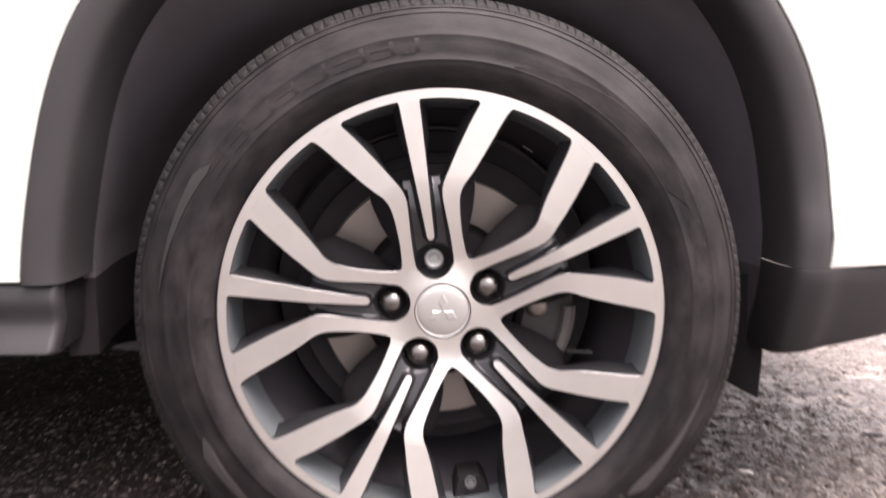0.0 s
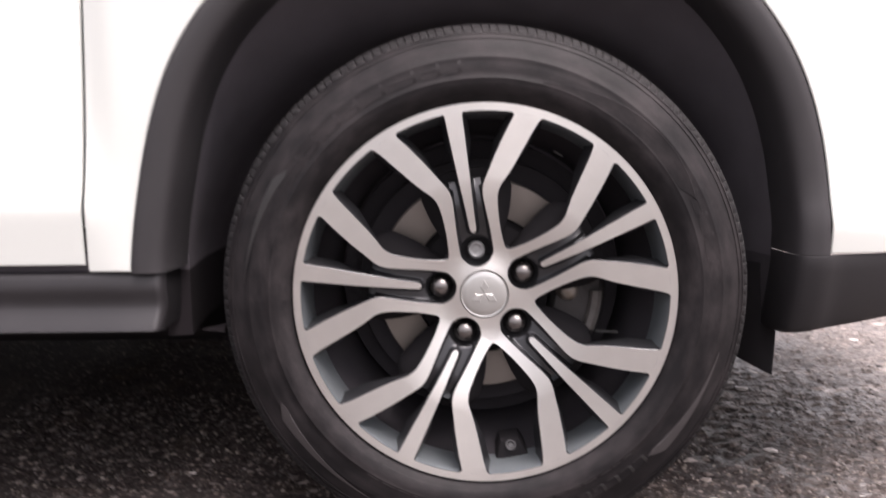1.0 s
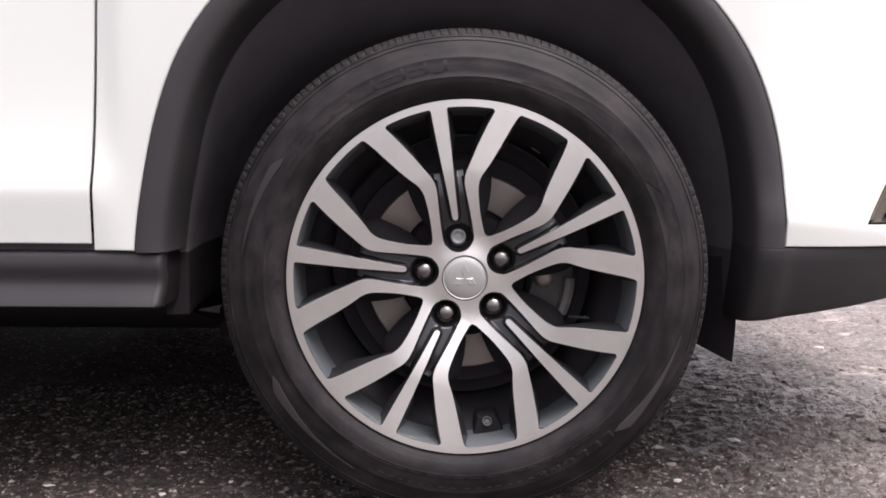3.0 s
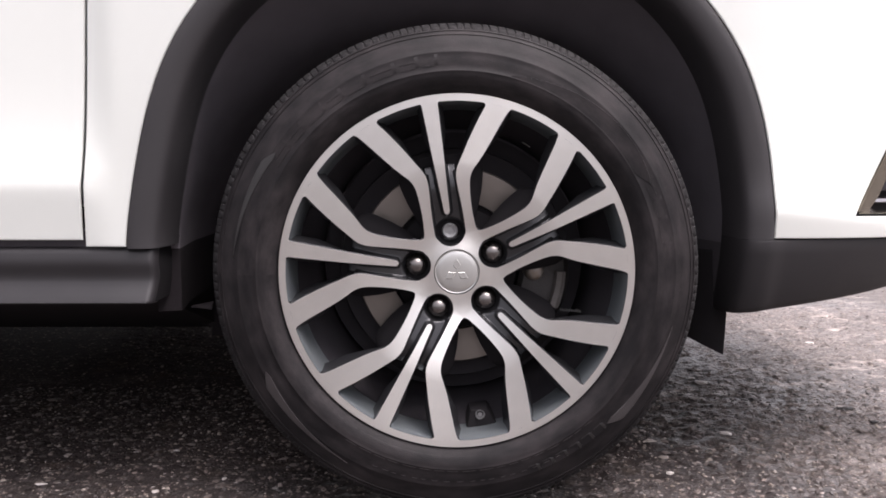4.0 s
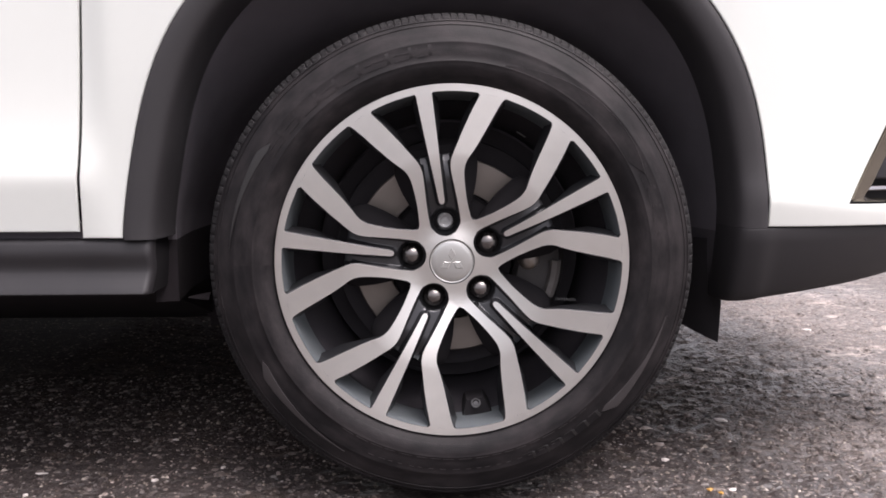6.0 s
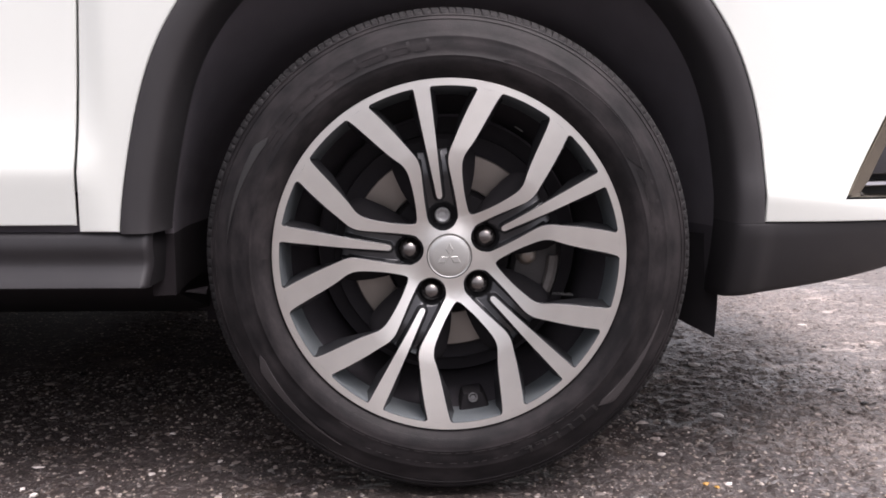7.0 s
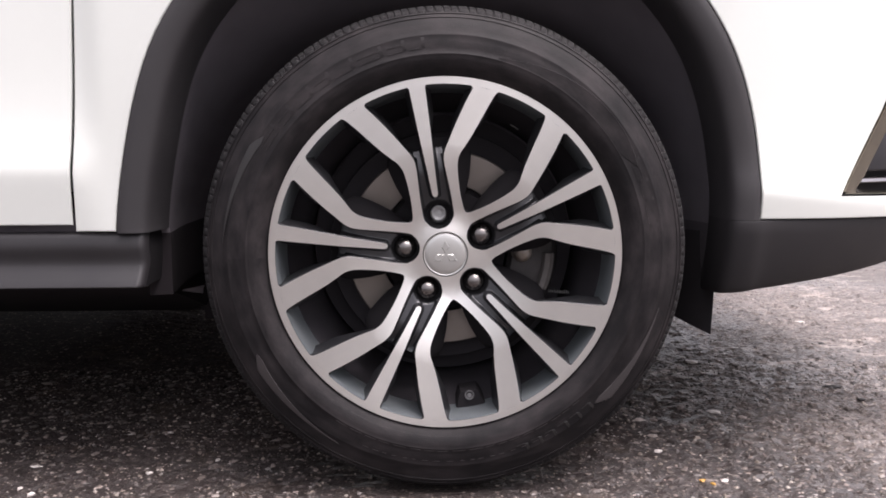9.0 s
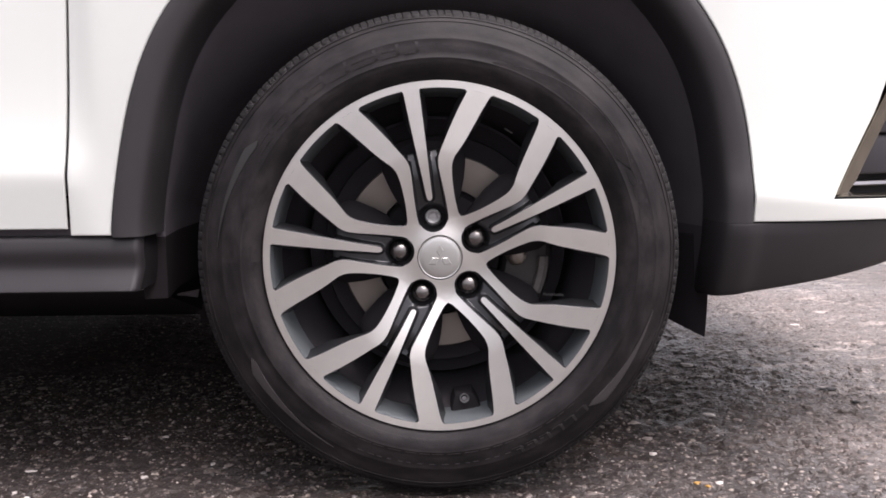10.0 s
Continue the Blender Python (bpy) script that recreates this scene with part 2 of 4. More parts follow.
    base = blend(ramp(noise_at(8, 8), 0.56, 0.74, 0, 0.5), base, (0.085, 0.058, 0.038))
    coarse = noise_at(66, 5, along=True)
    base = blend(ramp(coarse, 0.38, 0.52, 0.32, 0), base, (0.021, 0.0172, 0.016))
    l.new(base, b.inputs["Base Color"])
    # dry under the car, its gloss cut to hold the shade dark
    dry_shade = calc("MULTIPLY", ramp(calc("ADD", apart.outputs["Y"], ragged), 0.20, 0.36, 0, 1), ramp(calc("ADD", apart.outputs["X"], ragged), 0.42, 0.56, 1, 0))
    dry_shade = calc("MULTIPLY", dry_shade, calc("MULTIPLY", ramp(apart.outputs["Y"], 1.55, 1.85, 1, 0), ramp(apart.outputs["X"], -3.0, -2.5, 0, 1)))
    l.new(ramp(dry_shade, 0, 1, 0.45, 0.9), b.inputs["Roughness"])
    l.new(ramp(dry_shade, 0, 1, 0.5, 0.15), b.inputs["Specular IOR Level"])
    # water: a film over the rest, thick where broad and drawn-out hollows meet
    film = calc("ADD", calc("MULTIPLY", noise_at(2.4, 7, 0.62), 0.5), calc("MULTIPLY", noise_at(6.5, 8, 0.66, along=True), 0.5))
    l.new(calc("MULTIPLY", ramp(film, 0.40, 0.56, 0.15, 0.9), ramp(dry_shade, 0, 1, 1, 0)), b.inputs["Coat Weight"])
    b.inputs["Coat Roughness"].default_value, b.inputs["Coat IOR"].default_value = 0.10, 1.33

    def relief_of(layers, calm):
        normal = None
        for height, deep, strength in layers:
            bump = n.new("ShaderNodeBump")
            bump.inputs["Distance"].default_value = deep
            l.new(ramp(film, 0.40, 0.58, strength, strength * calm), bump.inputs["Strength"])
            l.new(height, bump.inputs["Height"])
            if normal:
                l.new(normal, bump.inputs["Normal"])
            normal = bump.outputs["Normal"]
        return normal

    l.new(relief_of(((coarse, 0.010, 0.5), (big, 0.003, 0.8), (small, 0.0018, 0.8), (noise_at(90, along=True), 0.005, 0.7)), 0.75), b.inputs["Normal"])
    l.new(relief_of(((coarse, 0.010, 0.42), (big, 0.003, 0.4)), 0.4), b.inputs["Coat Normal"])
    return m


def scuffed_rubber():
    """Tyre rubber: dust and scuffs drawn out round the wheel."""
    m = material("tyre_rubber", (0.010, 0.0087, 0.0092), 0.55, fine=0.3, fine_scale=700, spec=0.21)
    n, l = m.node_tree.nodes, m.node_tree.links
    b = n["Principled BSDF"]
    where, apart = n.new("ShaderNodeTexCoord"), n.new("ShaderNodeSeparateXYZ")
    l.new(where.outputs["Object"], apart.inputs["Vector"])
    flat = n.new("ShaderNodeCombineXYZ")
    l.new(apart.outputs["X"], flat.inputs["X"])
    l.new(apart.outputs["Z"], flat.inputs["Y"])
    far = n.new("ShaderNodeVectorMath")
    far.operation = "LENGTH"
    l.new(flat.outputs["Vector"], far.inputs[0])
    turn = n.new("ShaderNodeMath")
    turn.operation = "ARCTAN2"
    l.new(apart.outputs["Z"], turn.inputs[0])
    l.new(apart.outputs["X"], turn.inputs[1])
    ring = n.new("ShaderNodeCombineXYZ")
    for value, key, k in ((far.outputs["Value"], "X", 72.0), (turn.outputs["Value"], "Y", 6.5)):
        scaled = n.new("ShaderNodeMath")
        scaled.operation = "MULTIPLY"
        scaled.inputs[1].default_value = k
        l.new(value, scaled.inputs[0])
        l.new(scaled.outputs["Value"], ring.inputs[key])
    drawn = n.new("ShaderNodeTexNoise")
    drawn.inputs["Scale"].default_value, drawn.inputs["Detail"].default_value, drawn.inputs["Roughness"].default_value = 1.0, 7, 0.62
    l.new(ring.outputs["Vector"], drawn.inputs["Vector"])
    cloud = n.new("ShaderNodeTexNoise")
    cloud.inputs["Scale"].default_value, cloud.inputs["Detail"].default_value = 11, 7
    l.new(where.outputs["Object"], cloud.inputs["Vector"])
    both = n.new("ShaderNodeMath")
    both.operation = "MULTIPLY"
    l.new(drawn.outputs["Fac"], both.inputs[0])
    l.new(cloud.outputs["Fac"], both.inputs[1])
    amount = n.new("ShaderNodeMapRange")
    amount.inputs["From Min"].default_value, amount.inputs["From Max"].default_value = 0.17, 0.40
    l.new(both.outputs["Value"], amount.inputs["Value"])
    mix = n.new("ShaderNodeMix")
    mix.data_type = "RGBA"
    mix.inputs["A"].default_value, mix.inputs["B"].default_value = (0.0074, 0.0064, 0.0072, 1), (0.0300, 0.0255, 0.0265, 1)
    l.new(amount.outputs["Result"], mix.inputs["Factor"])
    l.new(mix.outputs["Result"], b.inputs["Base Color"])
    dull = n.new("ShaderNodeMapRange")
    dull.inputs["To Min"].default_value, dull.inputs["To Max"].default_value = 0.46, 0.72
    l.new(drawn.outputs["Fac"], dull.inputs["Value"])
    l.new(dull.outputs["Result"], b.inputs["Roughness"])
    return m


def chippings(name, low, middle, high, top):
    """Small stones, each of its own tone."""
    m = material(name, middle, 0.5, fine=0.3, fine_scale=500)
    n, l = m.node_tree.nodes, m.node_tree.links
    geo = n.new("ShaderNodeNewGeometry")
    ramp = n.new("ShaderNodeValToRGB")
    ramp.color_ramp.elements[0].color, ramp.color_ramp.elements[1].color = (*low, 1), (*top, 1)
    ramp.color_ramp.elements.new(0.5).color = (*middle, 1)
    ramp.color_ramp.elements.new(0.88).color = (*high, 1)
    l.new(geo.outputs["Random Per Island"], ramp.inputs["Fac"])
    l.new(ramp.outputs["Color"], n["Principled BSDF"].inputs["Base Color"])
    return m


ASPHALT, CHIPS, RUBBER = asphalt(), chippings("stone_chippings", (0.055, 0.048, 0.046), (0.095, 0.080, 0.074), (0.24, 0.20, 0.165), (0.42, 0.37, 0.33)), scuffed_rubber()


# ---- building helpers ----
def mesh_of(name, bm, mats, smooth=True, sharp=35):
    bmesh.ops.recalc_face_normals(bm, faces=bm.faces[:])
    if smooth:
        for f in bm.faces:
            f.smooth = True
        for e in bm.edges:
            if len(e.link_faces) == 2 and e.calc_face_angle(0) > radians(sharp):
                e.smooth = False
    data = bpy.data.meshes.new(name)
    bm.to_mesh(data)
    bm.free()
    for m in (mats if isinstance(mats, (list, tuple)) else [mats]):
        data.materials.append(m)
    return data


def part(name, bm, mats, parent, label="", smooth=True, sharp=35):
    ob = new(name, bm if isinstance(bm, bpy.types.Mesh) else mesh_of(name, bm, mats, smooth, sharp))
    ob.parent = parent
    return tagged(ob, label) if label else ob


def quads(bm, rows, mat=0, close_u=False, close_v=False):
    """A sheet of quads over rows of points; close_u joins the last row to the first, close_v the last point of a row to its first."""
    vs = [[bm.verts.new(p) for p in r] for r in rows]
    a, c = len(vs), len(vs[0])
    for i in range(a if close_u else a - 1):
        for j in range(c if close_v else c - 1):
            q = [vs[i][j], vs[(i + 1) % a][j], vs[(i + 1) % a][(j + 1) % c], vs[i][(j + 1) % c]]
            f = bm.faces.new(q)
            f.material_index = mat
    return vs


def lathe(profile, segments=96, close=False, start=0.0, sweep=360.0):
    """A body turned about the y axis from (radius, y) pairs."""
    bm = bmesh.new()
    whole = abs(sweep) >= 360
    rows = []
    for i in range(segments if whole else segments + 1):
        a = radians(start + sweep * i / segments)
        rows.append([(r * math.cos(a), y, r * math.sin(a)) for r, y in profile])
    quads(bm, rows, close_u=whole, close_v=close)
    if not whole and close:
        for r in (rows[0], rows[-1]):
            bm.faces.new([bm.verts.new(p) for p in r])
    bmesh.ops.remove_doubles(bm, verts=bm.verts[:], dist=1e-5)
    return bm


def sheet(rows, thick=0.004, hem=0.0013, keep=None):
    """A pressed panel over rows of points seen from -y, with a back face and softened edges; keep(i, j) says which cells it has."""
    bm = bmesh.new()
    a, c = len(rows), len(rows[0])
    front = [[bm.verts.new(p) for p in r] for r in rows]
    back = [[bm.verts.new((p[0], p[1] + thick, p[2])) for p in r] for r in rows]
    cells = {(i, j) for i in range(a - 1) for j in range(c - 1) if keep is None or keep(i, j)}
    for i, j in cells:
        bm.faces.new([front[i][j], front[i + 1][j], front[i + 1][j + 1], front[i][j + 1]])
        bm.faces.new([back[i][j], back[i][j + 1], back[i + 1][j + 1], back[i + 1][j]])
        for (di, dj), (p, q) in (((-1, 0), ((i, j), (i, j + 1))), ((1, 0), ((i + 1, j + 1), (i + 1, j))), ((0, -1), ((i + 1, j), (i, j))), ((0, 1), ((i, j + 1), (i + 1, j + 1)))):
            if (i + di, j + dj) not in cells:
                bm.faces.new([front[p[0]][p[1]], front[q[0]][q[1]], back[q[0]][q[1]], back[p[0]][p[1]]])
    bmesh.ops.delete(bm, geom=[v for v in bm.verts if not v.link_faces], context="VERTS")
    bm.normal_update()
    fronts = {v for r in front for v in r if v.is_valid}
    edges = [e for e in bm.edges if len(e.link_faces) == 2 and e.verts[0] in fronts and e.verts[1] in fronts and e.calc_face_angle(0) > radians(60)]
    bmesh.ops.bevel(bm, geom=edges, offset=hem, segments=2, affect="EDGES", clamp_overlap=True)
    return bm


def box(bm, x0, x1, y0, y1, z0, z1, bevel=0.0, mat=0):
    made = bmesh.ops.create_cube(bm, size=1.0, matrix=Matrix.Translation(((x0 + x1) / 2, (y0 + y1) / 2, (z0 + z1) / 2)) @ Matrix.Diagonal((x1 - x0, y1 - y0, z1 - z0, 1)))
    if bevel:
        edges = {e for v in made["verts"] for e in v.link_edges}
        bmesh.ops.bevel(bm, geom=list(edges), offset=bevel, segments=2, affect="EDGES")
    return bm


def resample(pts, count, bias=1.0):
    """Points at even steps along a smooth line through pts."""
    dense = []
    for i in range(len(pts) - 1):
        p0, p1, p2, p3 = (Vector(pts[max(0, min(len(pts) - 1, k))]) for k in (i - 1, i, i + 1, i + 2))
        for s in range(12):
            t = s / 12
            dense.append(0.5 * (2 * p1 + (p2 - p0) * t + (2 * p0 - 5 * p1 + 4 * p2 - p3) * t * t + (3 * p1 - p0 - 3 * p2 + p3) * t ** 3))
    dense.append(Vector(pts[-1]))
    far = [0.0]
    for p, q in zip(dense, dense[1:]):
        far.append(far[-1] + (q - p).length)
    out, k = [], 0
    for i in range(count):
        want = far[-1] * i / (count - 1)
        while k < len(far) - 2 and far[k + 1] < want:
            k += 1
        span = far[k + 1] - far[k]
        out.append(dense[k].lerp(dense[k + 1], 0 if span == 0 else min(1, (want - far[k]) / span)))
    return out


# ---- ground ----
def ground_lines(near0, near1, step, far):
    mid = list(np.arange(near0, near1, step))
    up, down, d = [], [], step
    while (not up) or up[-1] < far:
        d *= 1.22
        up.append((up[-1] if up else mid[-1]) + d)
        down.append((down[-1] if down else mid[0]) - d)
    return down[::-1] + mid + up


def relief(x, y):
    """Height of the worn surface: broad waves and small lumps, flat where the tyre stands."""
    h = 0.004 * (noise.noise((x * 1.3, y * 1.3, 3)))
    h += 0.0040 * noise.noise((x * 11, y * 14, 7)) + 0.0062 * noise.noise((x * 30, y * 48, 11)) + 0.0026 * noise.noise((x * 66, y * 92, 5))
    d = math.hypot(x / 0.14, (y - 0.1) / 0.14)
    out = max(0, -0.8 - x, x - 1.45, -0.3 - y, y - 1.6) / 0.22
    return h * min(1, max(0, d - 0.6)) * max(0, 1 - out) - 0.0035


def build_ground():
    xs, ys = ground_lines(-1.02, 1.70, 0.0056, 600), ground_lines(-0.52, 1.85, 0.0056, 600)
    verts = [(x, y, relief(x, y) if abs(x) < 6 and abs(y) < 6 else -0.0035) for x in xs for y in ys]
    c = len(ys)
    faces = [(i * c + j, (i + 1) * c + j, (i + 1) * c + j + 1, i * c + j + 1) for i in range(len(xs) - 1) for j in range(c - 1)]
    data = bpy.data.meshes.new("ground")
    data.from_pydata(verts, [], faces)
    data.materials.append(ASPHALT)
    ob = tagged(new("ground", data), "worn damp grey asphalt yard with loose grit", "asphalt", kind="structure")
    return ob


build_ground()


def build_grit(name, label, mat, seed, count, sizes, lowest, highest, near=0.7):
    """Loose grit: small faceted chips, lying flat on the surface."""
    rnd = random.Random(seed)
    verts, faces = [], []
    ico = [(math.cos(a) * r, math.sin(a) * r, z) for z, r, k in ((0.75, 0.45, 4), (0.1, 1.0, 5)) for a in [2 * math.pi * i / k + z for i in range(k)]]
    cap = [(0, 1, 2), (0, 2, 3)]
    side = [(0, 4, 5), (0, 5, 1), (1, 5, 6), (1, 6, 2), (2, 6, 7), (2, 7, 3), (3, 7, 8), (3, 8, 4), (3, 4, 0)]
    for _ in range(count):
        if rnd.random() < near:
            x, y = rnd.uniform(-0.95, 1.1), rnd.uniform(-0.45, 0.7)
        else:
            x, y = rnd.uniform(0.2, 2.6), rnd.uniform(-0.1, 2.8)
        if abs(x) < 0.11 and 0.0 < y < 0.21:
            continue
        size = rnd.choice(sizes) * rnd.uniform(0.7, 1.3)
        if rnd.random() < 0.008:
            size *= 1.7
        z, turn, flat, wide = relief(x, y) - size * 0.1, rnd.uniform(0, 6.3), rnd.uniform(lowest, highest), rnd.uniform(0.5, 1.0)
        base = len(verts)
        for px, py, pz in ico:
            j = rnd.uniform(0.8, 1.2)
            px, py = px * j, py * wide * j
            verts.append((x + size * (px * math.cos(turn) - py * math.sin(turn)), y + size * (px * math.sin(turn) + py * math.cos(turn)), z + size * flat * pz * j * 1.3))
        faces += [tuple(base + k for k in f) for f in cap + side]
    data = bpy.data.meshes.new(name)
    data.from_pydata(verts, [], faces)
    data.materials.append(mat)
    tagged(new(name, data), label, "gravel", kind="stuff")


build_grit("grit", "loose pale and dark stone grit scattered on the asphalt", CHIPS, 5, 17000, (0.0012, 0.0016, 0.002, 0.002, 0.003, 0.004), 0.4, 0.8)
build_grit("pale_chippings", "flat pale stone chippings bedded in the dark asphalt", material("pale_limestone", (0.30, 0.268, 0.256), 0.4, vary=0.45, scale=60, fine=0.3, fine_scale=600),
           8, 2000, (0.0016, 0.002, 0.0024, 0.003, 0.0036, 0.0044), 0.16, 0.36)
build_grit("bedded_aggregate", "worn brown-grey aggregate stones bedded in the asphalt", chippings("worn_aggregate", (0.045, 0.037, 0.034), (0.10, 0.082, 0.074), (0.19, 0.157, 0.142), (0.34, 0.29, 0.265)),
           13, 9000, (0.004, 0.005, 0.006, 0.008, 0.010), 0.14, 0.34, 0.3)


def build_stone(x, y, size, long, pale, turn):
    """One loose stone chip, faceted, half sunk in the surface."""
    rnd = random.Random(int(1000 * x) * 7919 + int(1000 * y))
    bm = bmesh.new()
    bmesh.ops.create_icosphere(bm, subdivisions=1, radius=1.0)
    for v in bm.verts:
        v.co *= rnd.uniform(0.75, 1.15)
        v.co.x *= size * long
        v.co.y *= size
        v.co.z *= size * 0.6
    ob = new("stone", mesh_of("stone", bm, STONES[pale], smooth=False))
    ob.matrix_world = pose(x, y, relief(x, y) + size * 0.22, 0, 0, turn)
    tagged(ob, ("small dark stone chip lying on the damp asphalt", "small grey stone chip lying on the damp asphalt", "small pale stone chip lying on the damp asphalt", "small ochre leaf bit, shaped as a chip, lying on the damp asphalt")[pale],
           "stone", "loose stones on the yard")


STONES = [material("dark_chip", (0.03, 0.027, 0.026), 0.5, vary=0.3, scale=200), material("grey_chip", (0.20, 0.18, 0.17), 0.45, vary=0.2, scale=200),
          material("pale_chip", (0.62, 0.57, 0.54), 0.4, vary=0.15, scale=200),
          material("ochre_leaf_bit", (0.42, 0.23, 0.05), 0.45, vary=0.25, scale=200)]
# the last one, long and thin, stands for a pale twig
for x, y, size, long, turn in ((0.347, 0.153, 0.0055, 1.4, 10), (0.508, 0.354, 0.007, 2.2, -25), (0.579, 0.708, 0.009, 1.9, -15), (0.575, 0.76, 0.006, 1.7, 10), (-0.477, 0.277, 0.005, 1.3, 30),
             (-0.543, 0.27, 0.004, 1.4, 0), (1.027, 1.135, 0.01, 1.5, 0), (0.413, 0.038, 0.0055, 1.3, 25), (-0.624, 0.045, 0.004, 1.2, 15), (-0.598, 0.025, 0.006, 1.2, 50),
             (-0.362, 0.148, 0.0042, 1.3, 80), (-0.451, 0.093, 0.0042, 1.6, 5), (-0.639, 0.129, 0.0028, 4.5, 2)):
    build_stone(x, y, size, long, 2, turn)
# the last two stand for ochre leaf bits
for spot in ((0.804, 0.806, 0.01, 2.1, 1, 8), (0.965, 0.882, 0.008, 1.1, 0, 0), (0.805, 0.501, 0.009, 2.4, 0, -8), (0.823, 0.424, 0.006, 1.6, 0, -12), (0.375, 0.05, 0.005, 1.5, 1, 10),
             (-0.274, 0.111, 0.0045, 1.3, 1, 40), (0.62, 0.55, 0.006, 1.4, 1, 30), (0.7, 0.3, 0.005, 1.5, 1, -30), (0.380, 0.038, 0.0045, 1.5, 3, 20), (0.391, 0.024, 0.004, 1.3, 3, -35)):
    build_stone(*spot)

# ---- car ----
car = tagged(new("car"), "white family car with black plastic cladding and dark two-tone alloy wheel", "car")
HUB = 0.342          # height of the wheel's centre
AXIS = 99.4          # direction of the first spoke group, degrees


# the wheel arch, in the car's side: half width, height over ARCH_Z, for the paint's edge and for the opening
ARCH_Z = 0.385


def arch(deg, inner):
    """A point (x, z) of the arch, deg from the front foot over the top to the rear foot; inner 0: the paint's edge, 1: the opening."""
    a = radians(deg)
    ax = 0.4515 - 0.047 * inner
    bz = 0.471 + 0.003 * math.cos(a) - 0.040 * inner
    p = 2 / (2.2 + (0.1 if a < math.pi / 2 else 0.16) * math.cos(a))
    c, h = math.cos(a), max(0.0, math.sin(a))
    x, up = ax * math.copysign(abs(c) ** p, c), h ** p
    if x < 0:
        # the rear half is straighter low down and fuller at the shoulder
        x += 0.0056 * math.sin(math.pi * up / 0.43) if up < 0.43 else -0.0088 * math.sin(math.pi * (up - 0.43) / 0.57)
    return x, ARCH_Z + bz * up


def arch_x(z, front):
    """Where the paint's edge stands at the height z."""
    if z <= ARCH_Z:
        return 0.4515
    lo, hi = 0.0, 90.0
    for _ in range(30):
        mid = (lo + hi) / 2
        if arch(mid if front else 180 - mid, 0)[1] < z:
            lo = mid
        else:
            hi = mid
    return abs(arch(lo if front else 180 - lo, 0)[0])


def side_y(x, z):
    """The painted side's surface behind the arch: a crease low on the panels, tucked under below it."""
    zc = 0.463
    if z < zc:
        return 0.003 + 0.10 * (zc - z)
    return 0.003 + 0.016 * (1 - math.exp(-(z - zc) / 0.06)) + 0.015 * (z - zc)


def front_y(x, z):
    """The bumper's surface, curving away to the front."""
    d = max(0.0, x - 0.40)
    zc = 0.425 - 0.08 * max(0, x - 0.448)
    y = 0.030 + 0.10 * d + 0.75 * d * d
    soft = 0.010
    h = (z - zc) / soft
    low, up = 0.13 * (zc - z), 0.010 * (1 - math.exp(-max(0, z - zc) / 0.03)) + 0.03 * (z - zc)
    k = 1 / (1 + math.exp(-max(-30, min(30, h))))
    return y + low * (1 - k) + up * k


def body_y(x, z):
    f = min(1, max(0, (x + 0.35) / 0.75))
    f = f * f * (3 - 2 * f)
    w = min(1, max(0, (x + 0.505) / 0.05))
    w = w * w * (3 - 2 * w)
    side = side_y(x, z) * (1 - w) + 0.009 * w
    return side * (1 - f) + front_y(x, z) * f


def gap_x(z):
    """The shut line between front door and wing."""
    return -0.508 + 0.035 * (z - 0.39)


def build_panels():
    # front door
    rows = []
    for i in range(41):
        z = 0.388 + (1.02 - 0.388) * (i / 40) ** 1.3
        rows.append([(x, side_y(x, z), z) for x in np.linspace(-1.35, gap_x(z) - 0.0022, 24)])
    part("front_door", sheet(rows), WHITE, car, "white front door with a low crease")
    # wing, behind and over the arch
    rows = []
    zs = [0.379, 0.3815, 0.385] + [arch(180 - d, 0)[1] for d in range(3, 90, 3)]
    for z in zs:
        a, c = gap_x(z) + 0.0022, -arch_x(z, False)
        rows.append([(x, body_y(x, z), z) for x in [a + (c - a) * k / 14 for k in range(15)]])
    bm = sheet(rows)
    part("wing", bm, WHITE, car, "white front wing above the arch")
    rows = []
    for i in range(9):
        z = arch(91, 0)[1] + 0.002 + (1.02 - arch(90, 0)[1]) * i / 8
        rows.append([(x, body_y(x, z) + 0.4 * max(0, z - 0.9) ** 2, z) for x in np.linspace(gap_x(z) + 0.0022, 0.72, 40)])
    part("wing_top", sheet(rows), WHITE, car)
    # wing ahead of the arch, above the bumper
    rows = []
    for i in range(14):
        d = 44.5 + (88 - 44.5) * i / 13
        x0, z0 = arch(d, 0)
        row = []
        for k in range(24):
            x = x0 + (0.72 - x0) * k / 23
            z = z0 + 0.30 * (x - x0) * (1 - i / 13) ** 1.0
            row.append((x, body_y(x, z), min(z, 0.868)))
        rows.append(row)
    part("wing_front", sheet(rows), WHITE, car)
    # bumper, up to the lamp trim, with the skirt that runs on below it
    zs = [0.387, 0.393, 0.400, 0.407, 0.413, 0.419, 0.425, 0.432, 0.442] + [arch(d, 0)[1] for d in np.linspace(8, 44, 18)]
    rows = []
    for z in zs:
        x0 = arch_x(z, True)
        x1 = 0.583 + 0.64 * max(0, z - 0.419)
        rise = 0.30 * min(1, max(0, (z - 0.55) / 0.17))
        row = []
        for x in [x0 + (x1 - x0) * k / 16 for k in range(17)] + [x1 + (0.92 - x1) * k / 12 for k in range(1, 13)]:
            row.append((x, front_y(x, z), z - 0.02 * max(0, x - 0.448) * max(0, min(1, 1 - (z - 0.42) / 0.1)) + rise * (x - x0)))
        rows.append(row)
    part("bumper", sheet(rows, keep=lambda i, j: i < 5 or j < 16), WHITE, car, "white front bumper corner")


build_panels()


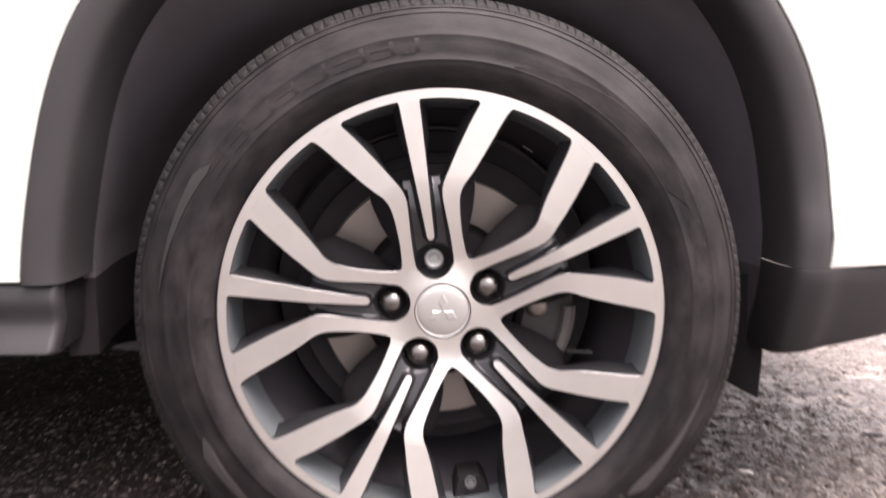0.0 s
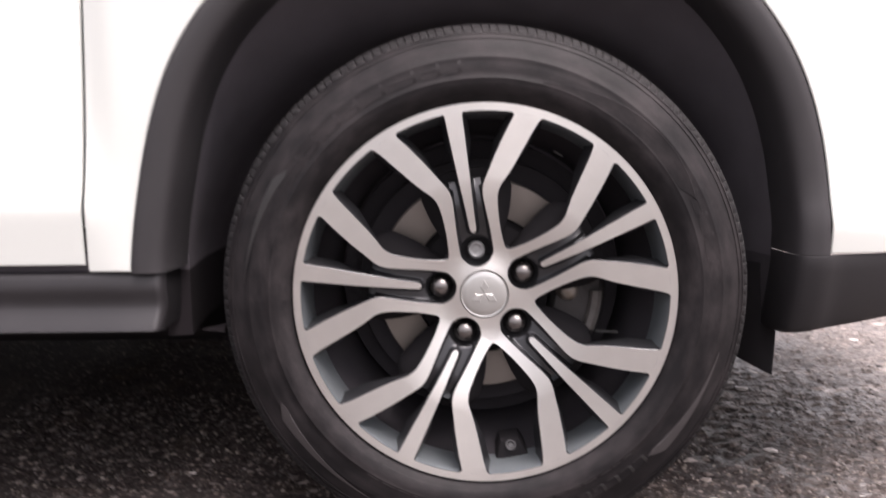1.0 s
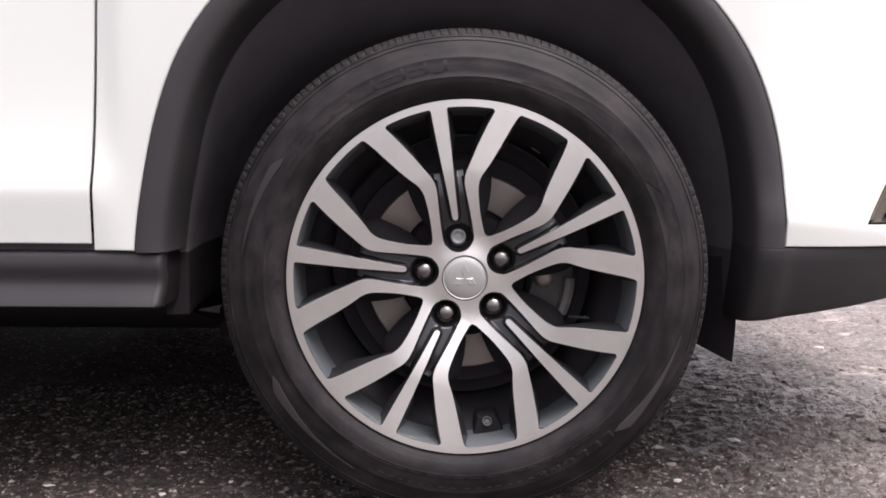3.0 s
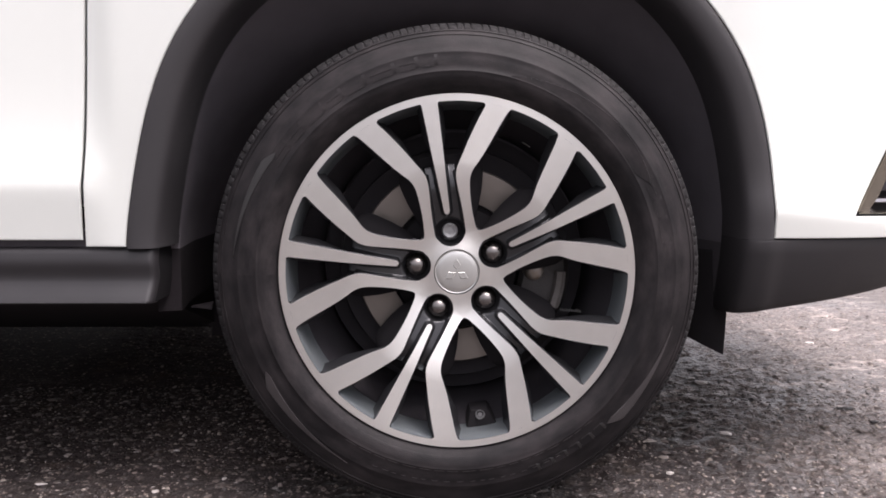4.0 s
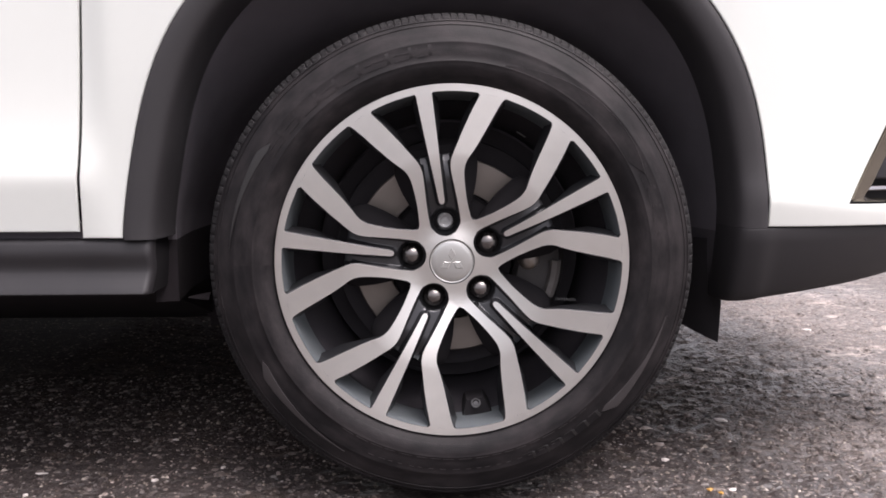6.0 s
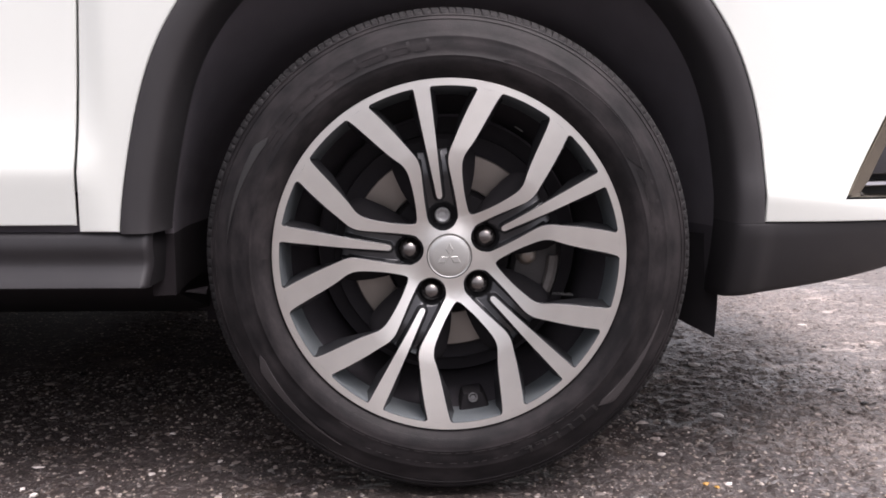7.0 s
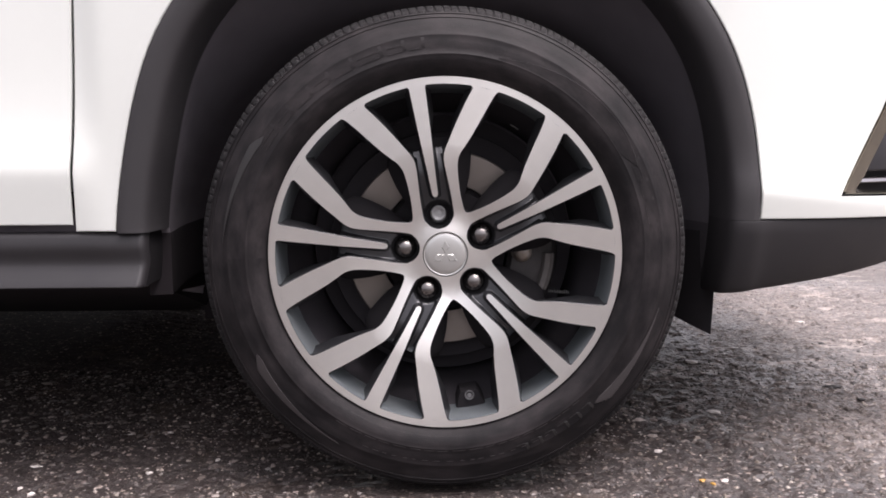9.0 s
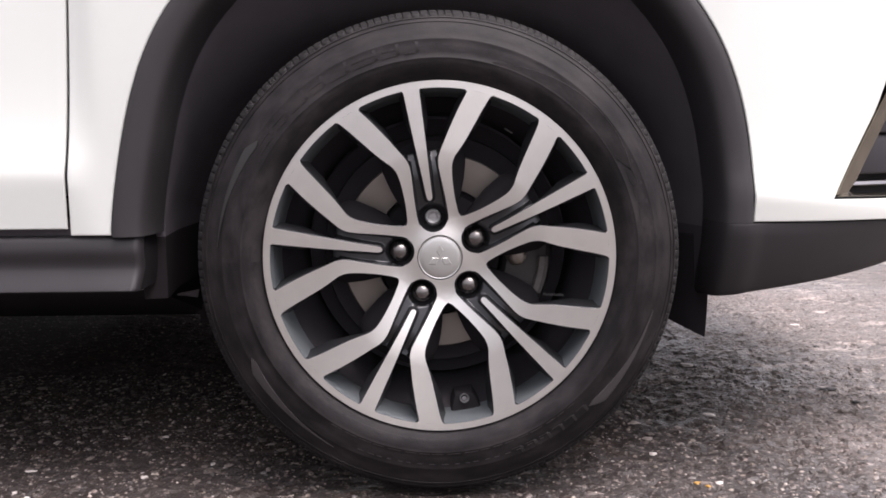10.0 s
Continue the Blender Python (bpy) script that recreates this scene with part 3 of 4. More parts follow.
def build_lamp_trim():
    def edge(z):
        return 0.585 + 0.64 * (z - 0.419)
    rows = []
    for z in np.linspace(0.4225, 0.72, 16):
        x = edge(z)
        w = 0.034 if z > 0.43 else 0.028
        y = front_y(x, z)
        rows.append([(x, y + 0.012, z), (x + 0.0005, y + 0.0005, z), (x + 0.0015, y - 0.0005, z), (x + w * 0.5, y + 0.010, z), (x + w * 0.97, y + 0.0215, z + 0.001), (x + w, y + 0.024, z + 0.001), (x + w, y + 0.05, z + 0.002)])
    bm = bmesh.new()
    vs = quads(bm, rows)
    bm.faces.new(vs[0])
    bm.faces.new(vs[-1])
    part("lamp_trim", bm, CHROME, car, "bright chrome strip round the fog lamp")
    # the strip turns along the foot of the recess as a narrow pale facet
    rows = []
    for x in np.linspace(0.589, 0.93, 16):
        y, z = front_y(min(x, 0.8), 0.4205), 0.4195 - 0.02 * (x - 0.589)
        rise = 0.010 * math.exp(-((x - 0.614) / 0.010) ** 2)
        rows.append([(x, y + 0.001, z), (x, y - 0.0005, z + 0.001), (x, y + 0.018, z + 0.003 + rise), (x, y + 0.03, z + 0.003 + rise)])
    bm = bmesh.new()
    quads(bm, rows)
    part("trim_foot", bm, CHROME, car)
    bm = bmesh.new()
    rows = [[(x, front_y(min(x, 0.8), z) + 0.075, z) for x in np.linspace(0.57, 0.95, 12)] for z in np.linspace(0.41, 0.74, 10)]
    quads(bm, rows)
    grille = part("lamp_grille", bm, GLOSS, car, "dark slatted fog lamp recess")
    for k, (z, high, mat) in enumerate(((0.4345, 0.006, SATIN), (0.453, 0.060, GLOSS), (0.517, 0.060, GLOSS), (0.581, 0.060, GLOSS), (0.645, 0.060, GLOSS))):
        rows = []
        for x in np.linspace(edge(z) + 0.028, 0.93, 14):
            y = front_y(min(x, 0.8), z) + 0.030
            rows.append([(x, y, z), (x, y + 0.002, z + high * 0.8), (x, y + 0.012, z + high), (x, y + 0.045, z + high), (x, y + 0.045, z - 0.002), (x, y + 0.002, z - 0.002)])
        bm = bmesh.new()
        quads(bm, rows, close_v=True)
        part("slat", bm, mat, grille, "bright satin slat" if k == 0 else "")


build_lamp_trim()


def build_arch_moulding():
    section = [(0.00, 0.010), (0.00, 0.000), (0.03, -0.004), (0.10, -0.0065), (0.30, -0.0074), (0.50, -0.0064), (0.64, -0.0046), (0.75, -0.0018), (0.82, 0.0018), (0.875, 0.0070), (0.915, 0.0145), (0.945, 0.0245), (0.97, 0.036), (0.99, 0.050), (1.002, 0.064), (1.01, 0.078)]
    rows = []
    path = [(d, 0) for d in np.linspace(0, 180, 91)] + [(180, -0.004), (180, -0.0085)]
    for d, dz in path:
        row = []
        for w, y in section:
            x, z = arch(d, w)
            xo, zo = arch(d, 0)
            row.append((x, body_y(xo, max(zo, 0.43)) + y + (0.004 if xo < 0 else 0.006), z + dz))
        rows.append(row)
    bm = bmesh.new()
    vs = quads(bm, rows)
    bm.faces.new(vs[0])
    bm.faces.new(vs[-1])
    part("arch_moulding", bm, PLASTIC, car, "grained black plastic wheel arch moulding", sharp=60)


build_arch_moulding()


def build_lower_bumper():
    """The black lower edge: rolled into the wheel well at its rear end, rising towards the front."""
    roll = [(1.01, 0.078), (1.002, 0.064), (0.99, 0.050), (0.97, 0.036), (0.945, 0.0245), (0.915, 0.0145), (0.875, 0.0070), (0.82, 0.0018), (0.75, -0.0018), (0.64, -0.0046), (0.50, -0.0064), (0.30, -0.0074), (0.10, -0.0065), (-0.1, -0.0035), (-0.3, -0.001), (-0.5, 0.0)]
    cols = [(0.4515 - 0.047 * w, y) for w, y in roll] + [(x, 0.0) for x in np.linspace(0.485, 0.98, 36)]
    rows = []
    for x, dy0 in cols:
        zl = 0.270 + 0.086 * max(0, x - 0.40) + 0.25 * max(0, x - 0.60) ** 2
        y0 = front_y(max(x, 0.4515), 0.43) + 0.006 + dy0
        zt = 0.3845 - 0.02 * max(0, x - 0.448)
        row = [(x, y0 + dy, zt + (zl - zt) * q) for q, dy in ((0.0, 0.006), (0.0, 0.0), (0.03, -0.001), (0.2, 0.003), (0.45, 0.011), (0.7, 0.021), (0.9, 0.032), (0.97, 0.037), (1.0, 0.046))]
        row += [(x, y0 + 0.12, zl + 0.02), (x, y0 + 0.16, zl + 0.06)]
        rows.append(row)
    bm = bmesh.new()
    quads(bm, rows)
    part("lower_bumper", bm, VALANCE, car, "black plastic lower bumper edge", sharp=60)


build_lower_bumper()


def build_sill():
    section = [(0.040, 0.3785), (0.0185, 0.3765), (0.0148, 0.374), (0.0130, 0.369), (0.0114, 0.363), (0.0106, 0.3575), (0.0112, 0.352), (0.0128, 0.346), (0.0144, 0.340), (0.0148, 0.334), (0.0138, 0.3295),
               (0.0102, 0.322), (0.0058, 0.3135), (0.0015, 0.3058), (0.0005, 0.3030), (0.002, 0.3012), (0.010, 0.3005), (0.060, 0.301), (0.12, 0.302)]
    rows = []
    for k in range(25):
        s = k / 24
        row = []
        for y, z in section:
            end = -0.4130 - 0.004 * min(1, max(0, (0.345 - z) / 0.045)) ** 1.5 - 0.35 * max(0, y - 0.019)
            t = max(0, s - 0.5) / 0.5
            x = (-1.6 + (end - 0.010 + 1.6) * s * 2) if s < 0.5 else end - 0.010 + 0.010 * math.sin(t * math.pi / 2)
            row.append((x, y + 0.016 * (1 - math.cos(t * math.pi / 2)), z))
        rows.append(row)
    bm = bmesh.new()
    quads(bm, rows)
    # the skirt's end face, blackened as its shade
    cap = bmesh.new()
    quads(cap, [[(p[0] - 0.002, p[1] + 0.001, p[2]) for p in rows[-1]], [(p[0] - 0.004, 0.13, p[2]) for p in rows[-1]]])
    part("skirt_end", cap, DEFLECTOR, car)
    part("side_skirt", bm, SKIRT, car, "black plastic side skirt under the door", sharp=50)
    bm = bmesh.new()
    box(bm, -1.6, -0.43, 0.03, 0.06, 0.36, 0.40)
    part("sill_seal", bm, LINER, car)


build_sill()


def build_well():
    rows = []
    for d in np.linspace(-9, 189.5, 100):
        a = radians(max(0, min(180, d)))
        up = math.sin(a)
        xo, zo = arch(max(0, min(180, d)), 0)
        past = max(0, abs(d - 90) - 90)
        low = past * 0.0115
        # the liner takes over from the moulding's rolled edge, and below the feet goes back with the bumper's lower edge
        if xo > 0:
            q = min(1, low / 0.112)
            edge = body_y(xo, max(zo, 0.43)) + 0.082 + 0.037 * q ** 1.6
        else:
            edge = body_y(xo, max(zo, 0.43)) + 0.080
        row = []
        for y, g in ((0.0, 0.001), (0.010, -0.001), (0.04, -0.006), (0.075, -0.013), (0.115, -0.021), (0.165, -0.029), (0.29, -0.034), (0.35, -0.04), (0.37, -0.06)):
            x, z = arch(max(0, min(180, d)), 1.008)
            lean = (0.85 if x > 0 else -0.6) * g * (1 - up) ** 0.5 if g < 0 else 0
            x, z = x * (1 + (g * up ** 1.6 + lean) / 0.4), z + (3.4 * g if g < 0 else 0) * up - low
            if x < 0 and g > 0:
                x -= 0.032 * min(1, past / 1.5)
            ribs = 0.0015 * math.sin(d * 0.9) if 0.05 < y < 0.3 else 0
            row.append((x * (1 + ribs), edge + y * (0.42 - edge) / 0.37, z))
        rows.append(row)
    bm = bmesh.new()
    vs = quads(bm, rows)
    bm.faces.new([v[-1] for v in vs])
    for f in bm.faces:
        # below the feet the liner's colour is darkened as shade, most at the rear
        mid = f.calc_center_median()
        f.material_index = 0 if mid.z > 0.376 else 1 if mid.x > 0 else 2
    part("wheel_liner", bm, [LINER, LINER_SHADE, UNDER], car, "matt black wheel arch liner")
    # lip of the guard behind the tyre, a short sliver
    rows = []
    for q in np.linspace(0, 1, 8):
        x = -0.398 + 0.032 * q
        rows.append([(x, 0.130 - 0.012 * k, 0.2775 + 0.0065 * q - 0.0085 * k * k * q) for k in (0.0, 0.25, 0.5, 0.8, 1.1)])
    bm = bmesh.new()
    quads(bm, rows)
    quads(bm, [[(p[0], p[1] + 0.002, p[2] - 0.0015) for p in r] for r in rows])
    part("guard_lip", bm, UNDER, car)
    # air deflector ahead of the tyre
    rows = []
    for s in np.linspace(0, 1, 9):
        x, y = 0.4215 - 0.075 * s, 0.136 + 0.10 * s * s + 0.02 * s
        zl = 0.196 + 0.034 * s
        zt = 0.36
        rows.append([(x - 0.002 + 0.003 * math.sin(3 * q), y + 0.004 * q, zt + (zl - zt) * q) for q in np.linspace(0, 1, 7)])
    bm = sheet(rows, thick=0.003, hem=0.001)
    part("air_deflector", bm, DEFLECTOR, car, "black rubber air deflector ahead of the tyre")


build_well()


def build_underbody():
    # unseen bulk of the car; the low boxes keep light from underneath
    for name, mat, label, x0, x1, y0, y1, z0, z1, bevel in (
            ("front_subframe", UNDER, "", -0.475, 0.46, 0.43, 1.37, 0.165, 0.31, 0.02),
            ("front_undertray", UNDER, "", 0.465, 0.80, 0.26, 1.54, 0.36, 0.41, 0.02),
            ("cabin_shell", WHITE, "", -2.6, -0.46, 0.045, 1.75, 0.43, 1.0, 0.04),
            ("engine_bay", UNDER, "", -0.455, 0.46, 0.46, 1.34, 0.32, 0.915, 0.03),
            ("front_crash_structure", UNDER, "", 0.47, 0.74, 0.19, 1.61, 0.42, 0.915, 0.04),
            # added on the far side, reaching low to block light under the car
            ("far_light_block", PLASTIC, "", -2.6, -0.42, 1.70, 1.80, 0.15, 0.40, 0.02)):
        part(name, box(bmesh.new(), x0, x1, y0, y1, z0, z1, bevel), mat, car, label)


build_underbody()


def build_floor_pan():
    # added underside, set low to hold back light from beyond
    section = [(0.055, 0.305), (0.30, 0.235), (0.50, 0.172), (1.30, 0.172), (1.50, 0.235), (1.745, 0.305), (1.745, 0.425), (0.055, 0.425)]
    bm = bmesh.new()
    vs = quads(bm, [[(x, y, z) for y, z in section] for x in (-2.6, -1.5, -0.47, -0.445)], close_v=True)
    bm.faces.new(vs[0])
    bm.faces.new(vs[-1])
    part("floor_pan", bm, UNDER, car, "dark coated floor pan", sharp=50)


build_floor_pan()


def build_front():
    """The bonnet and the bumper's middle, closing the car's nose."""
    rows = []
    for i in range(25):
        x = -0.50 + 1.46 * i / 24
        edge = 0.05 + 0.30 * max(0, (x - 0.45) / 0.51) ** 2
        rows.append([(x, edge + (1.80 - 2 * edge) * k / 24, 1.018 + 0.05 * math.sin(math.pi * k / 24) ** 0.6 - 0.17 * max(0, (x - 0.1) / 0.86) ** 2.2) for k in range(25)])
    bm = bmesh.new()
    quads(bm, rows)
    quads(bm, [[(p[0], p[1], p[2] - 0.03) for p in r] for r in rows])
    part("bonnet", bm, WHITE, car, "white pressed bonnet")
    for name, mat, z0, z1, label in (("bumper_middle", WHITE, 0.40, 0.80, ""), ("lower_bumper_middle", PLASTIC, 0.36, 0.395, "")):
        rows = []
        for k in range(25):
            a = math.pi * k / 24
            x, y = 0.925 + 0.11 * math.sin(a) ** 0.7, 0.90 - 0.60 * math.cos(a)
            rows.append([(x - 0.02, y, z0), (x, y, z0 + 0.01), (x + 0.01, y, (z0 + z1) / 2), (x - 0.01, y, z1), (x - 0.05, y, z1 + 0.01), (x - 0.06, y, z0)])
        bm = bmesh.new()
        quads(bm, rows, close_v=True)
        part(name, bm, mat, car, label)


build_front()

# ---- brake, behind the wheel ----
brake = part("brake_disc", lathe([(0.0955, 0.1050), (0.0963, 0.1018), (0.0972, 0.1015), (0.1438, 0.1015), (0.1454, 0.103), (0.1454, 0.111),
                                  (0.137, 0.112), (0.137, 0.117), (0.1454, 0.118), (0.1454, 0.126), (0.094, 0.127), (0.0955, 0.1050)], 96), DISC, car, "dull worn iron brake disc")
brake.location = (0, 0, HUB)


# dark iron hat, deepened to near-black as unlit depth
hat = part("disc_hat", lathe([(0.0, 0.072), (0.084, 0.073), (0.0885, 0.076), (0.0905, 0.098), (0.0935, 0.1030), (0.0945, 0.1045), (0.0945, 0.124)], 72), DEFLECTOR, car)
hat.location = (0, 0, HUB)
# two dark discs added as backing, where only unlit depth shows
shield = part("dust_shield_backing", lathe([(0.05, 0.128), (0.165, 0.130), (0.172, 0.127), (0.174, 0.131), (0.168, 0.134), (0.05, 0.134)], 72), BARREL, car)
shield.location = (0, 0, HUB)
shield_inner = part("shade_backing", lathe([(0.0, 0.15), (0.198, 0.155), (0.200, 0.20), (0.0, 0.21)], 64), BARREL, car)
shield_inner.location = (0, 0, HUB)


def build_caliper():
    bm = bmesh.new()
    prof = [(0.093, 0.082), (0.100, 0.074), (0.135, 0.072), (0.158, 0.078), (0.168, 0.092), (0.170, 0.13), (0.160, 0.17), (0.10, 0.17), (0.093, 0.15)]
    rows = []
    for i in range(17):
        d = -36 + 52 * i / 16
        f = 1 - 0.16 * abs(i / 8 - 1) ** 3
        a = radians(d)
        rows.append([((0.13 + (r - 0.13) * f) * math.cos(a), 0.12 + (y - 0.12) * (0.6 + 0.4 * f), (0.13 + (r - 0.13) * f) * math.sin(a)) for r, y in prof])
    vs = quads(bm, rows, close_v=True)
    bm.faces.new(vs[0])
    bm.faces.new(vs[-1])
    ob = part("brake_caliper", bm, IRON, car, "dark cast brake caliper with lighter bosses")
    ob.location = (0, 0, HUB)
    bm = lathe([(0.0, 0.058), (0.007, 0.0585), (0.011, 0.061), (0.0135, 0.066), (0.014, 0.072), (0.0165, 0.075), (0.017, 0.09)], 32)
    boss = part("piston_housing", bm, CAST, ob)
    boss.location = (0.114, 0, -0.004)
    for d, r, w, y in ((22, 0.128, 0.009, 0.070), (-40, 0.130, 0.009, 0.070)):
        a = radians(d)
        bm = lathe([(0.0, 0.0), (w * 0.75, 0.0), (w * 0.95, 0.002), (w, 0.005), (w, 0.02)], 20)
        boss = part("slide_bolt", bm, CAST, ob)
        boss.location = (r * math.cos(a), y, r * math.sin(a))
    rows = []
    for i in range(9):
        a = radians(-22 + 20 * i / 8)
        rows.append([(q * math.cos(a), y, q * math.sin(a)) for q, y in ((0.144, 0.074), (0.147, 0.066), (0.154, 0.064), (0.160, 0.068), (0.162, 0.08))])
    bm = bmesh.new()
    quads(bm, rows)
    part("bridge_rib", bm, SCALE, ob)
    bm = bmesh.new()
    rnd = random.Random(3)
    x = 0.0
    while x < 0.030:
        w = rnd.uniform(0.0015, 0.003)
        box(bm, x, x + w * 0.6, 0, 0.0006, 0, rnd.uniform(0.003, 0.0048))
        x += w + 0.0006
    mark = part("print_bar", bm, PALE, ob, "small pale print")
    mark.location = (0.155, 0.086, -0.0665)
    mark.rotation_euler = (0, radians(4), 0)


build_caliper()

# ---- wheel ----


def dish(r):
    """Depth of the wheel's machined face behind the lip, at a radius."""
    s = 0.2335 - r
    if s < 0:
        return -0.00005
    a = 0.042 * s * s / (s + 0.010) + 0.66 * max(0, 0.152 - r) ** 1.5
    c = 0.0282 - 0.14 * (0.062 - r)
    k = max(0.0, 0.006 - abs(a - c)) / 0.006
    return min(a, c) - 0.0015 * k * k


def face_pt(u, v, down=0.0):
    return (u, dish(math.hypot(u, v)) + down, v)


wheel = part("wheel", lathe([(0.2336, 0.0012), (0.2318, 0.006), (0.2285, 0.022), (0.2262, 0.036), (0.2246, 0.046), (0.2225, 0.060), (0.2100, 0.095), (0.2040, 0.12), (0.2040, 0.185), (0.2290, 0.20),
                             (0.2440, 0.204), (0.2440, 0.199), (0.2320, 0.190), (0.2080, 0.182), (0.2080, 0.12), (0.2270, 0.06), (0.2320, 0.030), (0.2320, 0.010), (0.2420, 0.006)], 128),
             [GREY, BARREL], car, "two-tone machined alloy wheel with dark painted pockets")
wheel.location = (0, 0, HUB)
# front band takes the lit tone, the depth behind it the shaded one
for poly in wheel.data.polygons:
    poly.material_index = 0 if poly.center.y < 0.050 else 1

part("rim_lip", lathe([(0.2337, 0.0), (0.2365, 0.0), (0.2400, 0.0), (0.2430, 0.0), (0.2435, 0.0004), (0.2435, 0.0055), (0.2425, 0.0085)], 160), ALLOY, wheel, "bright machined rim lip", sharp=20)


def polar(r, deg):
    return r * math.cos(radians(deg)), r * math.sin(radians(deg))


ARM_IN = [polar(0.2346, 17.2), polar(0.2335, 17.75), polar(0.2318, 18.2), polar(0.2295, 18.4), (0.2000, 0.0590), (0.1760, 0.0425), (0.1600, 0.0325), (0.1500, 0.0262), (0.1430, 0.0222), (0.1350, 0.0195), (0.1250, 0.0186), (0.1080, 0.0193), (0.0900, 0.0203), (0.0720, 0.0208), (0.0572, 0.0207), (0.0530, 0.0202), (0.0497, 0.0193)]
ARM_OUT = [polar(0.2346, 28.2), polar(0.2335, 27.7), polar(0.2318, 27.25), polar(0.2295, 26.9), (0.1950, 0.0950), (0.1740, 0.0780), (0.1560, 0.0632), (0.1440, 0.0520), (0.1375, 0.0455), (0.1310, 0.0412), (0.1230, 0.0383), (0.1120, 0.0367), (0.0980, 0.0357), (0.0800, 0.0354), (0.0600, 0.0368), (0.0560, 0.0380), (0.0535, 0.0389)]


def bar_between(edge_a, edge_b, count, wall, across=9, chamfer=0.0009):
    """A spoke between two edge lines (u, v): machined front, chamfered and dark-painted flanks that draw in to the back."""
    a, c = resample([(*p, 0) for p in edge_a], count), resample([(*p, 0) for p in edge_b], count)
    bm = bmesh.new()
    rows = []
    for p, q in zip(a, c):
        side = (q - p)
        w = side.length
        side = side / w if w else side
        inset = min(chamfer, w * 0.2)
        row = []
        k = min(1, max(0, (((p + q) / 2).length - 0.145) / 0.05))
        back = 0.30 * min(w, 0.02) * (1 - k) - 0.0065 * k
        for d, down in ((back, wall), (back * 0.12, 0.006), (0.0, 0.0010)):
            s = p + side * d
            row.append(face_pt(s.x, s.y, down))
        for k in range(across):
            s = p + side * (inset + (w - 2 * inset) * k / (across - 1))
            row.append(face_pt(s.x, s.y))
        for d, down in ((0.0, 0.0010), (back * 0.12, 0.006), (back, wall)):
            s = q - side * d
            row.append(face_pt(s.x, s.y, down))
        rows.append(row)
    vs = quads(bm, rows)
    for i, row in enumerate(vs[:-1]):
        for j in range(len(row) - 1):
            for f in set(row[j].link_faces) & set(row[j + 1].link_faces) & set(vs[i + 1][j].link_faces):
                f.material_index = 0 if 3 <= j < 3 + across - 1 else 1
    bm.faces.new(vs[0]).material_index = 1
    bm.faces.new(vs[-1]).material_index = 1
    return bm


arm = mesh_of("arm", bar_between(ARM_IN, ARM_OUT, 110, 0.030), [ALLOY, DARK], sharp=28)
arm_other = mesh_of("arm_other", bar_between([(u, -v) for u, v in ARM_OUT], [(u, -v) for u, v in ARM_IN], 110, 0.030), [ALLOY, DARK], sharp=28)
THIN = [polar(0.2346, 3.7), polar(0.2335, 3.3), polar(0.2318, 3.02), polar(0.2295, 2.92), (0.2150, 0.0111), (0.1950, 0.0102), (0.1600, 0.0086), (0.1250, 0.0067), (0.1000, 0.0055), (0.0880, 0.0050), (0.0842, 0.0044), (0.0824, 0.0030), (0.0816, 0.0008)]
thin = mesh_of("thin_spoke", bar_between(THIN, [(u, -v) for u, v in THIN], 90, 0.026), [ALLOY, DARK], sharp=28)


def build_pocket():
    """The dark painted web between two arms: a flat floor that rises round the thin spoke and along the arms, a seat for the nut."""
    bm = bmesh.new()
    rows = []
    for i in range(76):
        u = 0.037 + (0.150 - 0.037) * i / 75
        half = 0.0205 if u > 0.0572 else math.sqrt(max(0, 0.0207 ** 2 - (0.0572 - u) ** 2))
        half = max(half, 0.001) + (0.0 if u < 0.14 else 0.004)
        fall = 0.020 * max(0, (u - 0.112) / 0.038) ** 1.6
        row = []
        for k in range(49):
            v = (k / 24 - 1) * half
            thin_half = 0.0048 + 0.0019 * max(0, u - 0.088) / 0.037
            out = math.hypot(max(0, 0.0868 - u), v) - thin_half
            rise = 0.0088 * (1 - min(1, max(0, (out + 0.0006) / 0.0046))) ** 1.3
            bank = 0.0088 * (1 - min(1, (half - abs(v)) / 0.0034)) ** 1.3 if u > 0.066 else 0
            near = math.hypot(u - 0.0572, v)
            seat = 0.010 * min(1, max(0, (0.0206 - near) / 0.006))
            row.append((u, dish(u) + 0.0102 + fall - max(rise, bank) + seat, v))
        rows.append(row)
    front = quads(bm, rows)
    behind = quads(bm, [[(p[0], p[1] + 0.012, p[2]) for p in r] for r in rows])
    for f, g in ((front[-1], behind[-1]), (front[0], behind[0])):
        for j in range(48):
            bm.faces.new([f[j], f[j + 1], g[j + 1], g[j]])
    return mesh_of("pocket", bm, DARK, sharp=60)


pocket = build_pocket()


